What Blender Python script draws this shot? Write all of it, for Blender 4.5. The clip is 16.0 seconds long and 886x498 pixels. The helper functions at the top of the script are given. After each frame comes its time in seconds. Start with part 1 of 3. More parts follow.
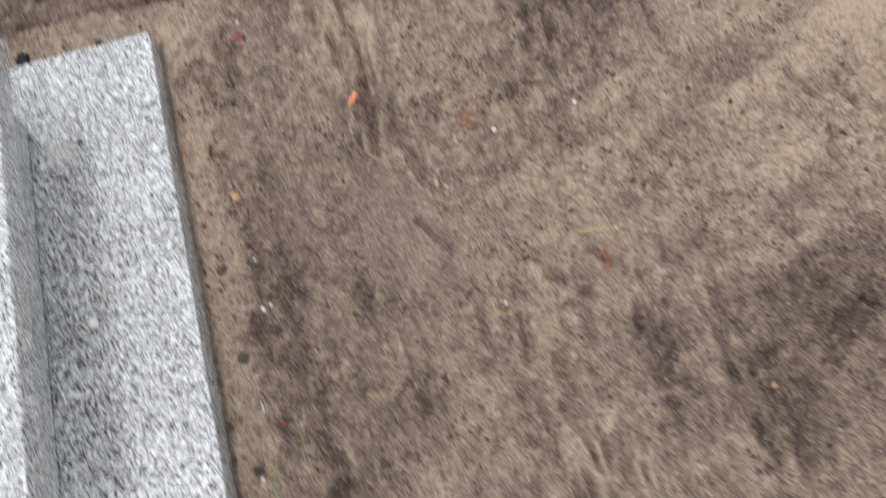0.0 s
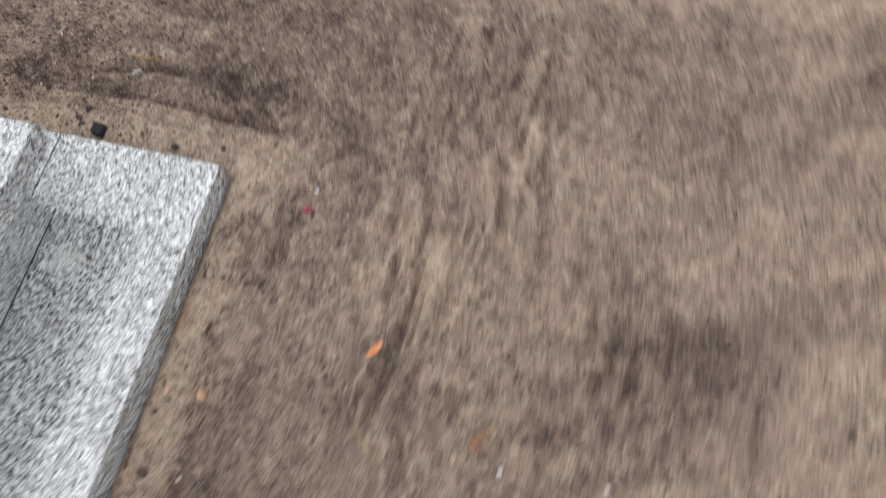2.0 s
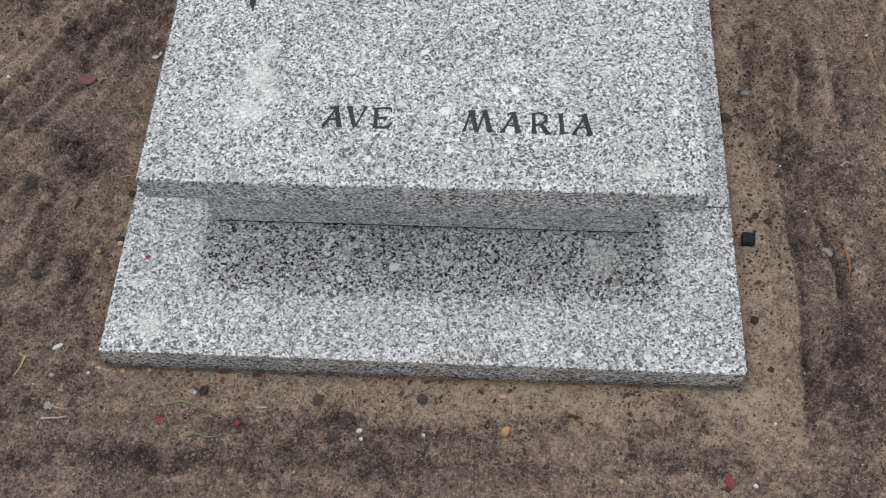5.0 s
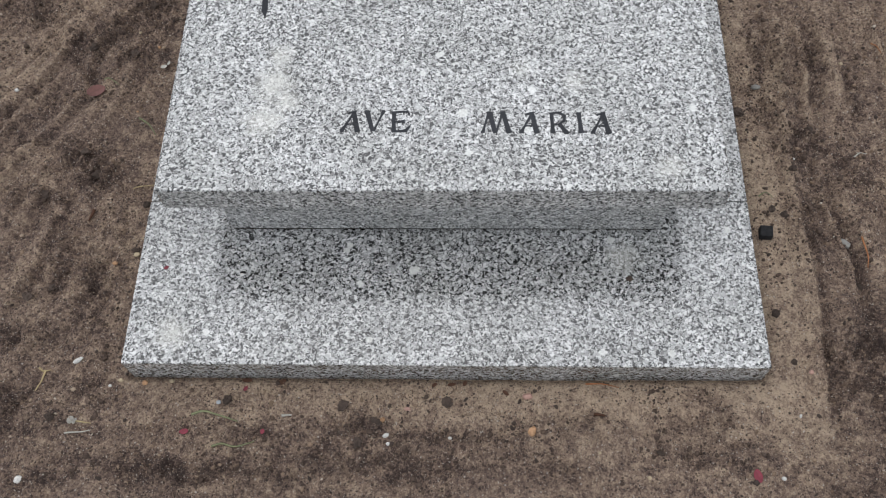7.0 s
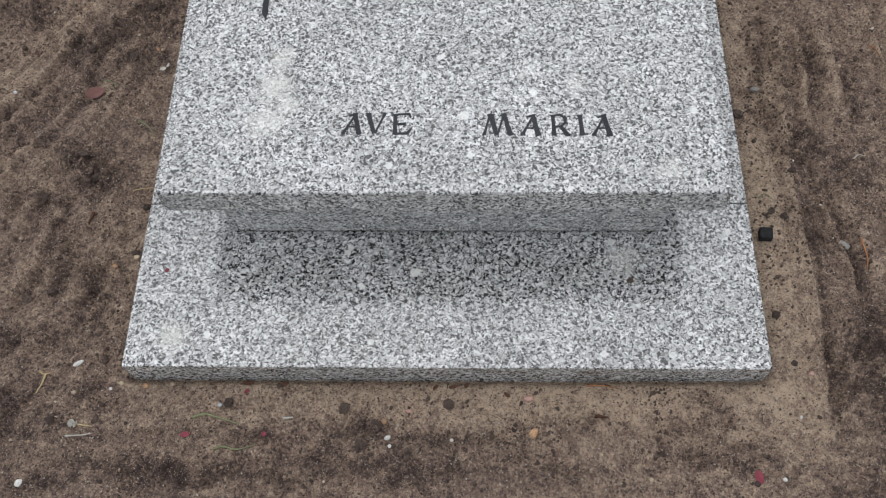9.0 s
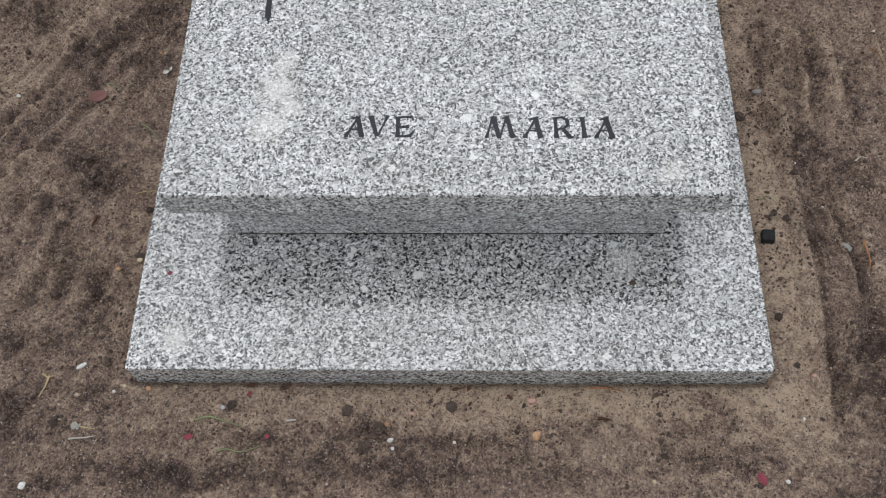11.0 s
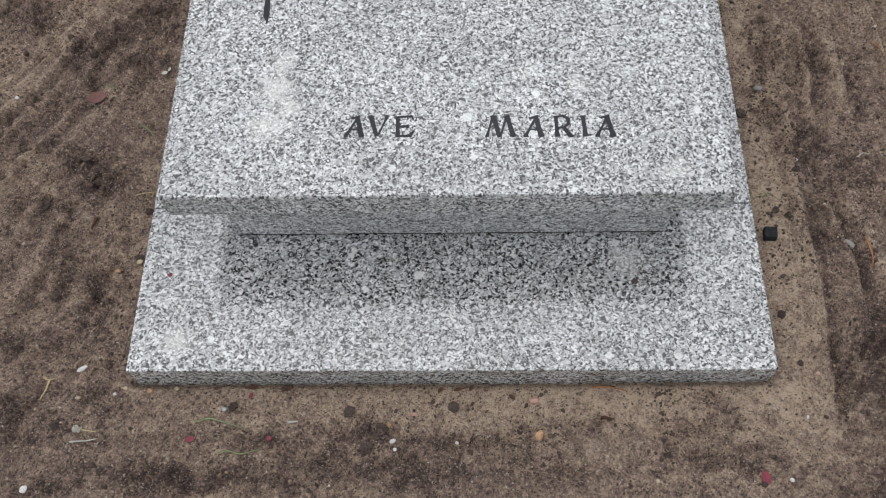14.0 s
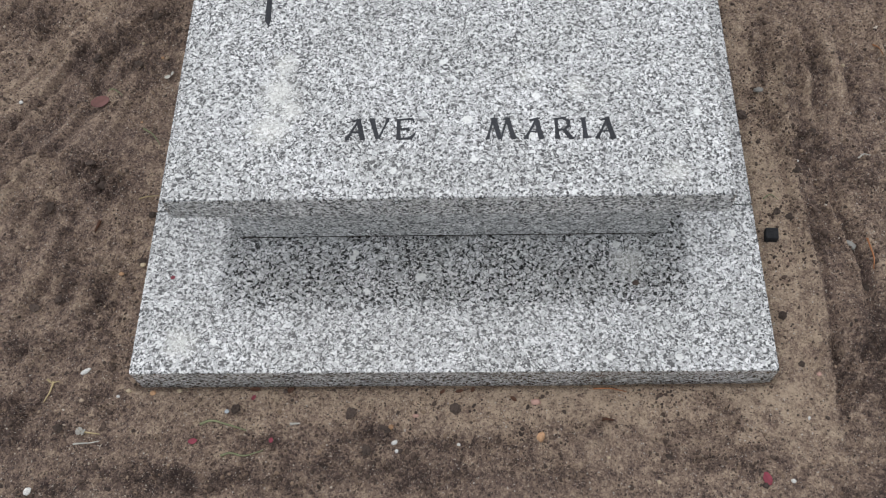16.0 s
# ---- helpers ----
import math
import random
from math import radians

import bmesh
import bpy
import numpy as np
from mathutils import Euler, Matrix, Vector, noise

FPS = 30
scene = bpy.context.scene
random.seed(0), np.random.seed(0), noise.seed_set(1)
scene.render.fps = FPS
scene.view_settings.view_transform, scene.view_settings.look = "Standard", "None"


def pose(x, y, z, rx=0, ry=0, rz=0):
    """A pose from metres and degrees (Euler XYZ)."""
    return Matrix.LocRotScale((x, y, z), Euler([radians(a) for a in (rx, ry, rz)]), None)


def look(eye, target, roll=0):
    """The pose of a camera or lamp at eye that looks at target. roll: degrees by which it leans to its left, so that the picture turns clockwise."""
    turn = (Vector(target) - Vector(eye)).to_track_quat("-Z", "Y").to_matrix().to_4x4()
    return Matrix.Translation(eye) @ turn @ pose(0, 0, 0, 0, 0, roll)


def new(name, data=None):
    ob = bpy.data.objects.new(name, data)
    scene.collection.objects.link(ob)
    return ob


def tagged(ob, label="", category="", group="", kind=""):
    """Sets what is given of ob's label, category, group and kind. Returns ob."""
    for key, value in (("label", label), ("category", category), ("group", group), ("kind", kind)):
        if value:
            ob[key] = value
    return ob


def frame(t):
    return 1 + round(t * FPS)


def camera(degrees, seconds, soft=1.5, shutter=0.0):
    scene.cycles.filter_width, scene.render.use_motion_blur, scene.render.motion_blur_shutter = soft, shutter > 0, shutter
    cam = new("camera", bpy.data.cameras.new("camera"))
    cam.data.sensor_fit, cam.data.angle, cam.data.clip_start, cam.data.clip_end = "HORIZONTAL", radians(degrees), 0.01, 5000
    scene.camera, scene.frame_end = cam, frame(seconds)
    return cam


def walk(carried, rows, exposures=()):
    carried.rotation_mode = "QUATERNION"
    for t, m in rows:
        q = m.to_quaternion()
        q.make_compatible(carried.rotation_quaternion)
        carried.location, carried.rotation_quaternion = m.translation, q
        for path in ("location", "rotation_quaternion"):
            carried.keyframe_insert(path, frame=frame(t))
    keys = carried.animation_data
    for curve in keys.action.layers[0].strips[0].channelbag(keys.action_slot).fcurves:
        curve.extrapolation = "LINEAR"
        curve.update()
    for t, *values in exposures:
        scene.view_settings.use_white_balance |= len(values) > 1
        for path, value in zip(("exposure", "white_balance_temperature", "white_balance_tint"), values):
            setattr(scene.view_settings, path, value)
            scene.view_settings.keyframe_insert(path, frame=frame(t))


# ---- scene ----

cam = camera(51.3, 16.0, soft=1.0, shutter=0.75)
PATH = [
    (0, (-0.708, -0.33, 1.385), (0.136, -0.429, -0.426), -9.5),
    (0.2, (-0.711, -0.309, 1.367), (0.208, -0.409, -0.407), -10.7),
    (0.5, (-0.662, -0.403, 1.38), (0.251, -0.444, -0.399), -12.7),
    (0.7, (-0.632, -0.394, 1.375), (0.27, -0.464, -0.409), -8.7),
    (1, (-0.475, -0.541, 1.382), (0.406, -0.416, -0.409), -14.7),
    (1.2, (-0.415, -0.566, 1.388), (0.489, -0.463, -0.393), -10.0),
    (1.5, (-0.331, -0.61, 1.372), (0.512, -0.387, -0.428), -11.5),
    (1.7, (-0.284, -0.589, 1.358), (0.529, -0.322, -0.449), -10.5),
    (2, (-0.093, -0.64, 1.339), (0.654, -0.292, -0.483), -11.2),
    (2.2, (0.016, -0.605, 1.352), (0.732, -0.279, -0.487), -4.2),
    (2.5, (0.085, -0.544, 1.347), (0.693, -0.094, -0.504), -7.4),
    (2.7, (0.124, -0.535, 1.349), (0.655, 0.053, -0.488), -9.4),
    (3, (0.15, -0.449, 1.365), (0.522, 0.257, -0.469), -4.2),
    (3.2, (0.166, -0.463, 1.368), (0.431, 0.359, -0.436), -3.3),
    (3.5, (0.166, -0.464, 1.375), (0.238, 0.415, -0.42), -4.4),
    (3.7, (0.134, -0.473, 1.376), (0.118, 0.417, -0.415), -3.1),
    (4, (0.13, -0.479, 1.382), (0.014, 0.422, -0.4), -3.8),
    (6.5, (0.061, -0.487, 1.392), (-0.018, 0.422, -0.388), -4.4),
    (7, (0.059, -0.483, 1.391), (-0.022, 0.426, -0.389), -4.4),
    (7.5, (0.059, -0.483, 1.392), (-0.023, 0.426, -0.388), -4.5),
    (8, (0.055, -0.483, 1.393), (-0.018, 0.427, -0.387), -4.2),
    (8.5, (0.047, -0.483, 1.393), (-0.019, 0.431, -0.385), -3.7),
    (9, (0.047, -0.482, 1.393), (-0.02, 0.429, -0.386), -3.7),
    (11.5, (0.043, -0.485, 1.394), (-0.027, 0.434, -0.381), -3.9),
    (12, (0.041, -0.481, 1.393), (-0.028, 0.432, -0.386), -3.9),
    (12.5, (0.041, -0.48, 1.392), (-0.025, 0.431, -0.388), -3.9),
    (13, (0.043, -0.48, 1.393), (-0.027, 0.432, -0.386), -4.2),
    (13.5, (0.046, -0.481, 1.392), (-0.029, 0.433, -0.385), -4.4),
    (14, (0.044, -0.478, 1.391), (-0.027, 0.434, -0.387), -4.4),
    (14.5, (0.046, -0.478, 1.391), (-0.029, 0.432, -0.388), -4.7),
    (15, (0.048, -0.482, 1.392), (-0.03, 0.434, -0.385), -4.9),
    (15.5, (0.05, -0.48, 1.393), (-0.031, 0.434, -0.384), -5.2),
    (16, (0.051, -0.482, 1.394), (-0.032, 0.437, -0.381), -5.2),
]
walk(cam, [(t, look(eye, target, roll)) for t, eye, target, roll in PATH],
     exposures=[(0.0, 0.82), (1.5, 0.82), (2.5, 0.72), (3.0, 0.68), (3.5, 0.55), (4.0, 0.36), (6.5, 0.27), (16.0, 0.34)])

# ---- daylight: bright overcast sky, a broad veiled sun high beyond the grave ----
SUN_UP, SUN_TURN = radians(79), radians(-40)
world = bpy.data.worlds.new("overcast_sky")
scene.world = world
world.use_nodes = True
wn = world.node_tree.nodes
sky = wn.new("ShaderNodeTexSky")
sky.sky_type, sky.sun_disc = "NISHITA", False
sky.sun_elevation, sky.sun_rotation = SUN_UP, SUN_TURN
sky.air_density, sky.dust_density, sky.ozone_density = 1.0, 0.5, 1.0
wn["Background"].inputs["Strength"].default_value = 0.165
pale = wn.new("ShaderNodeHueSaturation")
pale.inputs["Saturation"].default_value = 0.29
world.node_tree.links.new(sky.outputs["Color"], pale.inputs["Color"])
world.node_tree.links.new(pale.outputs["Color"], wn["Background"].inputs["Color"])
sun = new("sun", bpy.data.lights.new("sun", "SUN"))
sun.data.energy, sun.data.angle, sun.data.color = 1.15, radians(100), (1.0, 0.985, 0.965)
sun_way = Vector((math.sin(SUN_TURN) * math.cos(SUN_UP), math.cos(SUN_TURN) * math.cos(SUN_UP), math.sin(SUN_UP)))
sun.matrix_world = look(sun_way * 20, (0, 0, 0))


# ---- materials ----
def material(name, rough=0.8, ior=1.5):
    m = bpy.data.materials.new(name)
    m.use_nodes = True
    b = m.node_tree.nodes["Principled BSDF"]
    b.inputs["Roughness"].default_value, b.inputs["IOR"].default_value = rough, ior
    return m, m.node_tree.nodes, m.node_tree.links, b


def node(nodes, kind, **sets):
    n = nodes.new(kind)
    for key, value in sets.items():
        if key in ("data_type", "operation", "blend_type", "feature", "noise_dimensions", "attribute_name", "gradient_type"):
            if key == "data_type":
                n.data_type = value
            elif key == "operation":
                n.operation = value
            elif key == "blend_type":
                n.blend_type = value
            elif key == "feature":
                n.feature = value
            elif key == "attribute_name":
                n.attribute_name = value
        else:
            n.inputs[key.replace("_", " ")].default_value = value
    return n


def ramp(nodes, stops, mode="LINEAR"):
    r = nodes.new("ShaderNodeValToRGB")
    r.color_ramp.interpolation = mode
    while len(r.color_ramp.elements) < len(stops):
        r.color_ramp.elements.new(0.5)
    for e, (at, c) in zip(r.color_ramp.elements, stops):
        e.position = at
        e.color = (*c, 1) if len(c) == 3 else c
    return r


def grey(v):
    return (v, v, v)


def mix(nodes, links, fac, a, b, blend="MIX"):
    m = nodes.new("ShaderNodeMix")
    m.data_type, m.blend_type = "RGBA", blend
    for index, value in ((0, fac), (6, a), (7, b)):
        if isinstance(value, bpy.types.NodeSocket):
            links.new(value, m.inputs[index])
        elif index == 0:
            m.inputs[0].default_value = value
        else:
            m.inputs[index].default_value = (*value, 1)
    return m.outputs[2]


def granite(name, shift, rough, marks=()):
    """Grey granite with white feldspar, smoky quartz and black mica; marks: pale lime stains (x, y, z, radius, strength)."""
    m, N, L, b = material(name, rough, 1.78)
    co = N.new("ShaderNodeTexCoord")
    mp = N.new("ShaderNodeMapping")
    mp.inputs["Location"].default_value = shift
    L.new(co.outputs["Object"], mp.inputs["Vector"])
    warp = node(N, "ShaderNodeTexNoise", Scale=180.0, Detail=2.0)
    L.new(mp.outputs["Vector"], warp.inputs["Vector"])
    bend = N.new("ShaderNodeMixRGB")
    bend.blend_type = "LINEAR_LIGHT"
    bend.inputs["Fac"].default_value = 0.0046
    L.new(mp.outputs["Vector"], bend.inputs["Color1"])
    L.new(warp.outputs["Color"], bend.inputs["Color2"])
    grain = node(N, "ShaderNodeTexVoronoi", Scale=280.0)
    L.new(bend.outputs["Color"], grain.inputs["Vector"])
    cells = N.new("ShaderNodeSeparateColor")
    L.new(grain.outputs["Color"], cells.inputs["Color"])
    tone = ramp(N, [(0.0, (0.008, 0.008, 0.008)), (0.14, (0.042, 0.042, 0.041)), (0.22, (0.18, 0.178, 0.172)), (0.38, (0.32, 0.318, 0.310)),
                    (0.60, (0.44, 0.438, 0.428)), (0.83, (0.68, 0.675, 0.66))], "CONSTANT")
    L.new(cells.outputs["Red"], tone.inputs["Fac"])
    # smaller mica flakes over the larger grains
    fine = node(N, "ShaderNodeTexVoronoi", Scale=520.0)
    L.new(bend.outputs["Color"], fine.inputs["Vector"])
    fc = N.new("ShaderNodeSeparateColor")
    L.new(fine.outputs["Color"], fc.inputs["Color"])
    flake = ramp(N, [(0.0, grey(0.9)), (0.10, grey(0))], "CONSTANT")
    L.new(fc.outputs["Green"], flake.inputs["Fac"])
    col = mix(N, L, flake.outputs["Color"], tone.outputs["Color"], (0.018, 0.020, 0.020))
    pale = ramp(N, [(0.0, grey(0)), (0.84, grey(0.75))], "CONSTANT")
    L.new(fc.outputs["Red"], pale.inputs["Fac"])
    col = mix(N, L, pale.outputs["Color"], col, (0.64, 0.645, 0.63))
    # a few large feldspar crystals
    big = node(N, "ShaderNodeTexVoronoi", Scale=42.0)
    L.new(bend.outputs["Color"], big.inputs["Vector"])
    near = ramp(N, [(0.22, grey(0.85)), (0.30, grey(0))])
    L.new(big.outputs["Distance"], near.inputs["Fac"])
    bc = N.new("ShaderNodeSeparateColor")
    L.new(big.outputs["Color"], bc.inputs["Color"])
    rare = ramp(N, [(0.0, grey(0)), (0.95, grey(1))], "CONSTANT")
    L.new(bc.outputs["Red"], rare.inputs["Fac"])
    both = node(N, "ShaderNodeMath", operation="MULTIPLY")
    L.new(near.outputs["Color"], both.inputs[0])
    L.new(rare.outputs["Color"], both.inputs[1])
    col = mix(N, L, both.outputs["Value"], col, (0.72, 0.72, 0.69))
    # grain shading and broad clouds
    small = node(N, "ShaderNodeTexNoise", Scale=700.0, Detail=2.0)
    L.new(mp.outputs["Vector"], small.inputs["Vector"])
    rs = ramp(N, [(0.25, grey(0.78)), (0.75, grey(1.12))])
    L.new(small.outputs["Fac"], rs.inputs["Fac"])
    col = mix(N, L, 1.0, col, rs.outputs["Color"], "MULTIPLY")
    cloud = node(N, "ShaderNodeTexNoise", Scale=9.0, Detail=4.0, Roughness=0.6)
    L.new(mp.outputs["Vector"], cloud.inputs["Vector"])
    stain = node(N, "ShaderNodeTexNoise", Scale=70.0, Detail=6.0, Roughness=0.75)
    L.new(mp.outputs["Vector"], stain.inputs["Vector"])
    rc = ramp(N, [(0.3, (0.84, 0.845, 0.83)), (0.7, (1.10, 1.10, 1.11))])
    L.new(cloud.outputs["Fac"], rc.inputs["Fac"])
    col = mix(N, L, 1.0, col, rc.outputs["Color"], "MULTIPLY")
    for x, y, z, radius, strength in marks:
        d = node(N, "ShaderNodeVectorMath", operation="DISTANCE")
        L.new(co.outputs["Object"], d.inputs[0])
        d.inputs[1].default_value = (x, y, z)
        crystal = radius < 0.012
        edge = node(N, "ShaderNodeMath", operation="MULTIPLY_ADD")
        L.new(warp.outputs["Fac"] if crystal else stain.outputs["Fac"], edge.inputs[0])
        edge.inputs[1].default_value = radius * (-1.0 if crystal else -2.2)
        L.new(d.outputs["Value"], edge.inputs[2])
        fade = N.new("ShaderNodeMapRange")
        fade.inputs["From Min"].default_value, fade.inputs["From Max"].default_value = (radius * 0.5, radius * 0.3) if crystal else (radius * 0.3, -radius * 0.9)
        fade.inputs["To Min"].default_value, fade.inputs["To Max"].default_value = 0.0, strength
        L.new(edge.outputs["Value"], fade.inputs["Value"])
        col = mix(N, L, fade.outputs["Result"], col, (0.70, 0.70, 0.66) if crystal else (0.73, 0.715, 0.65))
    L.new(col, b.inputs["Base Color"])
    dull = node(N, "ShaderNodeTexNoise", Scale=25.0, Detail=3.0)
    L.new(mp.outputs["Vector"], dull.inputs["Vector"])
    rr = ramp(N, [(0.3, grey(rough * 0.7)), (0.7, grey(rough * 1.4))])
    L.new(dull.outputs["Fac"], rr.inputs["Fac"])
    L.new(rr.outputs["Color"], b.inputs["Roughness"])
    bump = node(N, "ShaderNodeBump", Strength=0.06, Distance=0.001)
    L.new(small.outputs["Fac"], bump.inputs["Height"])
    L.new(bump.outputs["Normal"], b.inputs["Normal"])
    return m


LEDGER_STONE = granite("polished_granite_ledger", (3.1, 1.7, 0.4), 0.10,
                       [(-0.258, 0.385, 0.247, 0.030, 0.45), (-0.270, 0.318, 0.247, 0.028, 0.48), (-0.235, 0.350, 0.247, 0.018, 0.38), (-0.255, 0.44, 0.247, 0.020, 0.4),
                        (0.335, 0.236, 0.247, 0.020, 0.32), (0.122, 0.412, 0.247, 0.018, 0.24), (0.203, 0.389, 0.247, 0.020, 0.28),
                        (0.032, 0.331, 0.247, 0.008, 0.75), (0.129, 0.301, 0.247, 0.006, 0.65)])
BASE_STONE = granite("polished_granite_base", (0.3, 5.2, 2.4), 0.06,
                     [(-0.425, 0.050, 0.052, 0.024, 0.4), (0.287, 0.187, 0.052, 0.026, 0.32),
                      (-0.047, 0.162, 0.052, 0.009, 0.8), (-0.159, 0.198, 0.052, 0.006, 0.8), (-0.155, 0.207, 0.052, 0.006, 0.8), (0.271, 0.218, 0.052, 0.007, 0.7),
                      (-0.114, 0.042, 0.052, 0.006, 0.7), (0.352, 0.022, 0.052, 0.006, 0.7)])
PLINTH_STONE = granite("granite_plinth", (7.3, 2.2, 1.4), 0.3)


def plain(name, colour, rough=0.7, vary=0.25, scale=120.0, bump=0.2):
    """A matt natural surface whose tone drifts a little."""
    m, N, L, b = material(name, rough)
    co = N.new("ShaderNodeTexCoord")
    n = node(N, "ShaderNodeTexNoise", Scale=scale, Detail=4.0)
    L.new(co.outputs["Object"], n.inputs["Vector"])
    info = N.new("ShaderNodeObjectInfo")
    add = node(N, "ShaderNodeMath", operation="MULTIPLY_ADD")
    L.new(info.outputs["Random"], add.inputs[0])
    add.inputs[1].default_value = 0.25
    L.new(n.outputs["Fac"], add.inputs[2])
    r = ramp(N, [(0.35, [c * (1 - vary) for c in colour]), (0.85, [min(1, c * (1 + vary)) for c in colour])])
    L.new(add.outputs["Value"], r.inputs["Fac"])
    L.new(r.outputs["Color"], b.inputs["Base Color"])
    bp = node(N, "ShaderNodeBump", Strength=bump, Distance=0.002)
    L.new(n.outputs["Fac"], bp.inputs["Height"])
    L.new(bp.outputs["Normal"], b.inputs["Normal"])
    b.inputs["Specular IOR Level"].default_value = 0.2
    return m


def soil():
    """Sandy earth: dark damp crumbs and pale dry grains, mixed grain by grain."""
    m, N, L, b = material("sandy_earth", 0.95)
    co = N.new("ShaderNodeTexCoord")
    P = co.outputs["Object"]
    # dryness of the earth plus the shade painted into furrows and cracks
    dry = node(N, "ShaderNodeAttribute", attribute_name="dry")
    fine = node(N, "ShaderNodeTexNoise", Scale=240.0, Detail=5.0, Roughness=0.7)
    ragged = node(N, "ShaderNodeTexNoise", Scale=38.0, Detail=9.0, Roughness=0.69)
    broad = node(N, "ShaderNodeTexNoise", Scale=6.0, Detail=4.0, Roughness=0.6)
    for n in (fine, ragged, broad):
        L.new(P, n.inputs["Vector"])
    bent = N.new("ShaderNodeMixRGB")
    bent.blend_type = "LINEAR_LIGHT"
    bent.inputs["Fac"].default_value = 0.004
    L.new(P, bent.inputs["Color1"])
    L.new(fine.outputs["Color"], bent.inputs["Color2"])
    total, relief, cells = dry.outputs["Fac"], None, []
    for scale, weight, raised in ((150.0, 0.26, 1.0), (300.0, 0.36, 0.6), (640.0, 0.32, 0.3)):
        c = node(N, "ShaderNodeTexVoronoi", Scale=scale)
        L.new(bent.outputs["Color"], c.inputs["Vector"])
        cc = N.new("ShaderNodeSeparateColor")
        L.new(c.outputs["Color"], cc.inputs["Color"])
        cells.append((c, cc))
        add = node(N, "ShaderNodeMath", operation="MULTIPLY_ADD")
        L.new(cc.outputs["Blue"], add.inputs[0])
        add.inputs[1].default_value = weight
        L.new(total, add.inputs[2])
        total = add.outputs["Value"]
        down = node(N, "ShaderNodeMath", operation="MULTIPLY_ADD")
        L.new(c.outputs["Distance"], down.inputs[0])
        down.inputs[1].default_value = -raised
        if relief:
            L.new(relief, down.inputs[2])
        relief = down.outputs["Value"]
    # trodden places are smoother and more even in tone
    loose = node(N, "ShaderNodeAttribute", attribute_name="loose")
    for n, weight in ((fine, 0.7), (ragged, 1.5), (broad, 0.25)):
        off = node(N, "ShaderNodeMath", operation="SUBTRACT")
        L.new(n.outputs["Fac"], off.inputs[0])
        off.inputs[1].default_value = 0.5
        gain = node(N, "ShaderNodeMath", operation="MULTIPLY")
        L.new(loose.outputs["Fac"], gain.inputs[0])
        gain.inputs[1].default_value = weight
        add = node(N, "ShaderNodeMath", operation="MULTIPLY_ADD")
        L.new(off.outputs["Value"], add.inputs[0])
        L.new(gain.outputs["Value"], add.inputs[1])
        L.new(total, add.inputs[2])
        total = add.outputs["Value"]
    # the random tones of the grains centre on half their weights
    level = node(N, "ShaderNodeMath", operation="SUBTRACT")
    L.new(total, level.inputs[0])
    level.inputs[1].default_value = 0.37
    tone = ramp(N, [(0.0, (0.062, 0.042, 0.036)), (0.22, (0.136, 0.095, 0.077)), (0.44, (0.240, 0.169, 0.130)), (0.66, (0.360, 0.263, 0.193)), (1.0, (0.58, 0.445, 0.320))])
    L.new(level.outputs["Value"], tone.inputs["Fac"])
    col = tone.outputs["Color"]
    # single quartz grains and black humus specks
    for (c, cc), channel, rare, within, tint in ((cells[1], "Red", 0.955, 0.40, (0.62, 0.56, 0.48)), (cells[2], "Red", 0.94, 0.45, (0.60, 0.53, 0.44)),
                                                (cells[1], "Green", 0.90, 0.45, (0.040, 0.031, 0.028)), (cells[0], "Green", 0.985, 0.36, (0.045, 0.034, 0.031))):
        pick = ramp(N, [(0.0, grey(0)), (rare, grey(0.9))], "CONSTANT")
        L.new(cc.outputs[channel], pick.inputs["Fac"])
        near = ramp(N, [(within - 0.10, grey(1)), (within, grey(0))])
        L.new(c.outputs["Distance"], near.inputs["Fac"])
        both = node(N, "ShaderNodeMath", operation="MULTIPLY")
        L.new(pick.outputs["Color"], both.inputs[0])
        L.new(near.outputs["Color"], both.inputs[1])
        col = mix(N, L, both.outputs["Value"], col, tint)
    L.new(col, b.inputs["Base Color"])
    b.inputs["Specular IOR Level"].default_value = 0.25
    high = node(N, "ShaderNodeMath", operation="MULTIPLY_ADD")
    L.new(ragged.outputs["Fac"], high.inputs[0])
    high.inputs[1].default_value = 3.2
    L.new(relief, high.inputs[2])
    bump = node(N, "ShaderNodeBump", Strength=0.85, Distance=0.006)
    L.new(high.outputs["Value"], bump.inputs["Height"])
    L.new(bump.outputs["Normal"], b.inputs["Normal"])
    return m


def crumbs_material():
    m, N, L, b = material("earth_crumbs", 0.95)
    g = N.new("ShaderNodeNewGeometry")
    r = ramp(N, [(0.0, (0.045, 0.033, 0.028)), (0.28, (0.085, 0.062, 0.050)), (0.60, (0.175, 0.120, 0.086)), (0.88, (0.28, 0.20, 0.14)), (0.972, (0.36, 0.27, 0.19)), (1.0, (0.62, 0.55, 0.46))])
    L.new(g.outputs["Random Per Island"], r.inputs["Fac"])
    L.new(r.outputs["Color"], b.inputs["Base Color"])
    b.inputs["Specular IOR Level"].default_value = 0.25
    return m


SOIL, CRUMBS = soil(), crumbs_material()
CLODS = plain("damp_earth_clods", (0.085, 0.060, 0.047), 0.95, 0.5, 220, 0.9)
INK = plain("blackened_engraving", (0.040, 0.041, 0.045), 0.9, 0.3, 300)
INK.node_tree.nodes["Principled BSDF"].inputs["Specular IOR Level"].default_value = 0.1
RUST = plain("rusty_leaf_litter", (0.085, 0.042, 0.026), 0.8)
WHITE = plain("white_quartz", (0.62, 0.60, 0.56), 0.6, 0.3, 300.0, 0.4)
ORANGE = plain("orange_stone", (0.40, 0.24, 0.135), 0.8, 0.4, 200.0)
CREAM = plain("cream_stone", (0.42, 0.34, 0.23), 0.7, 0.35, 200.0)
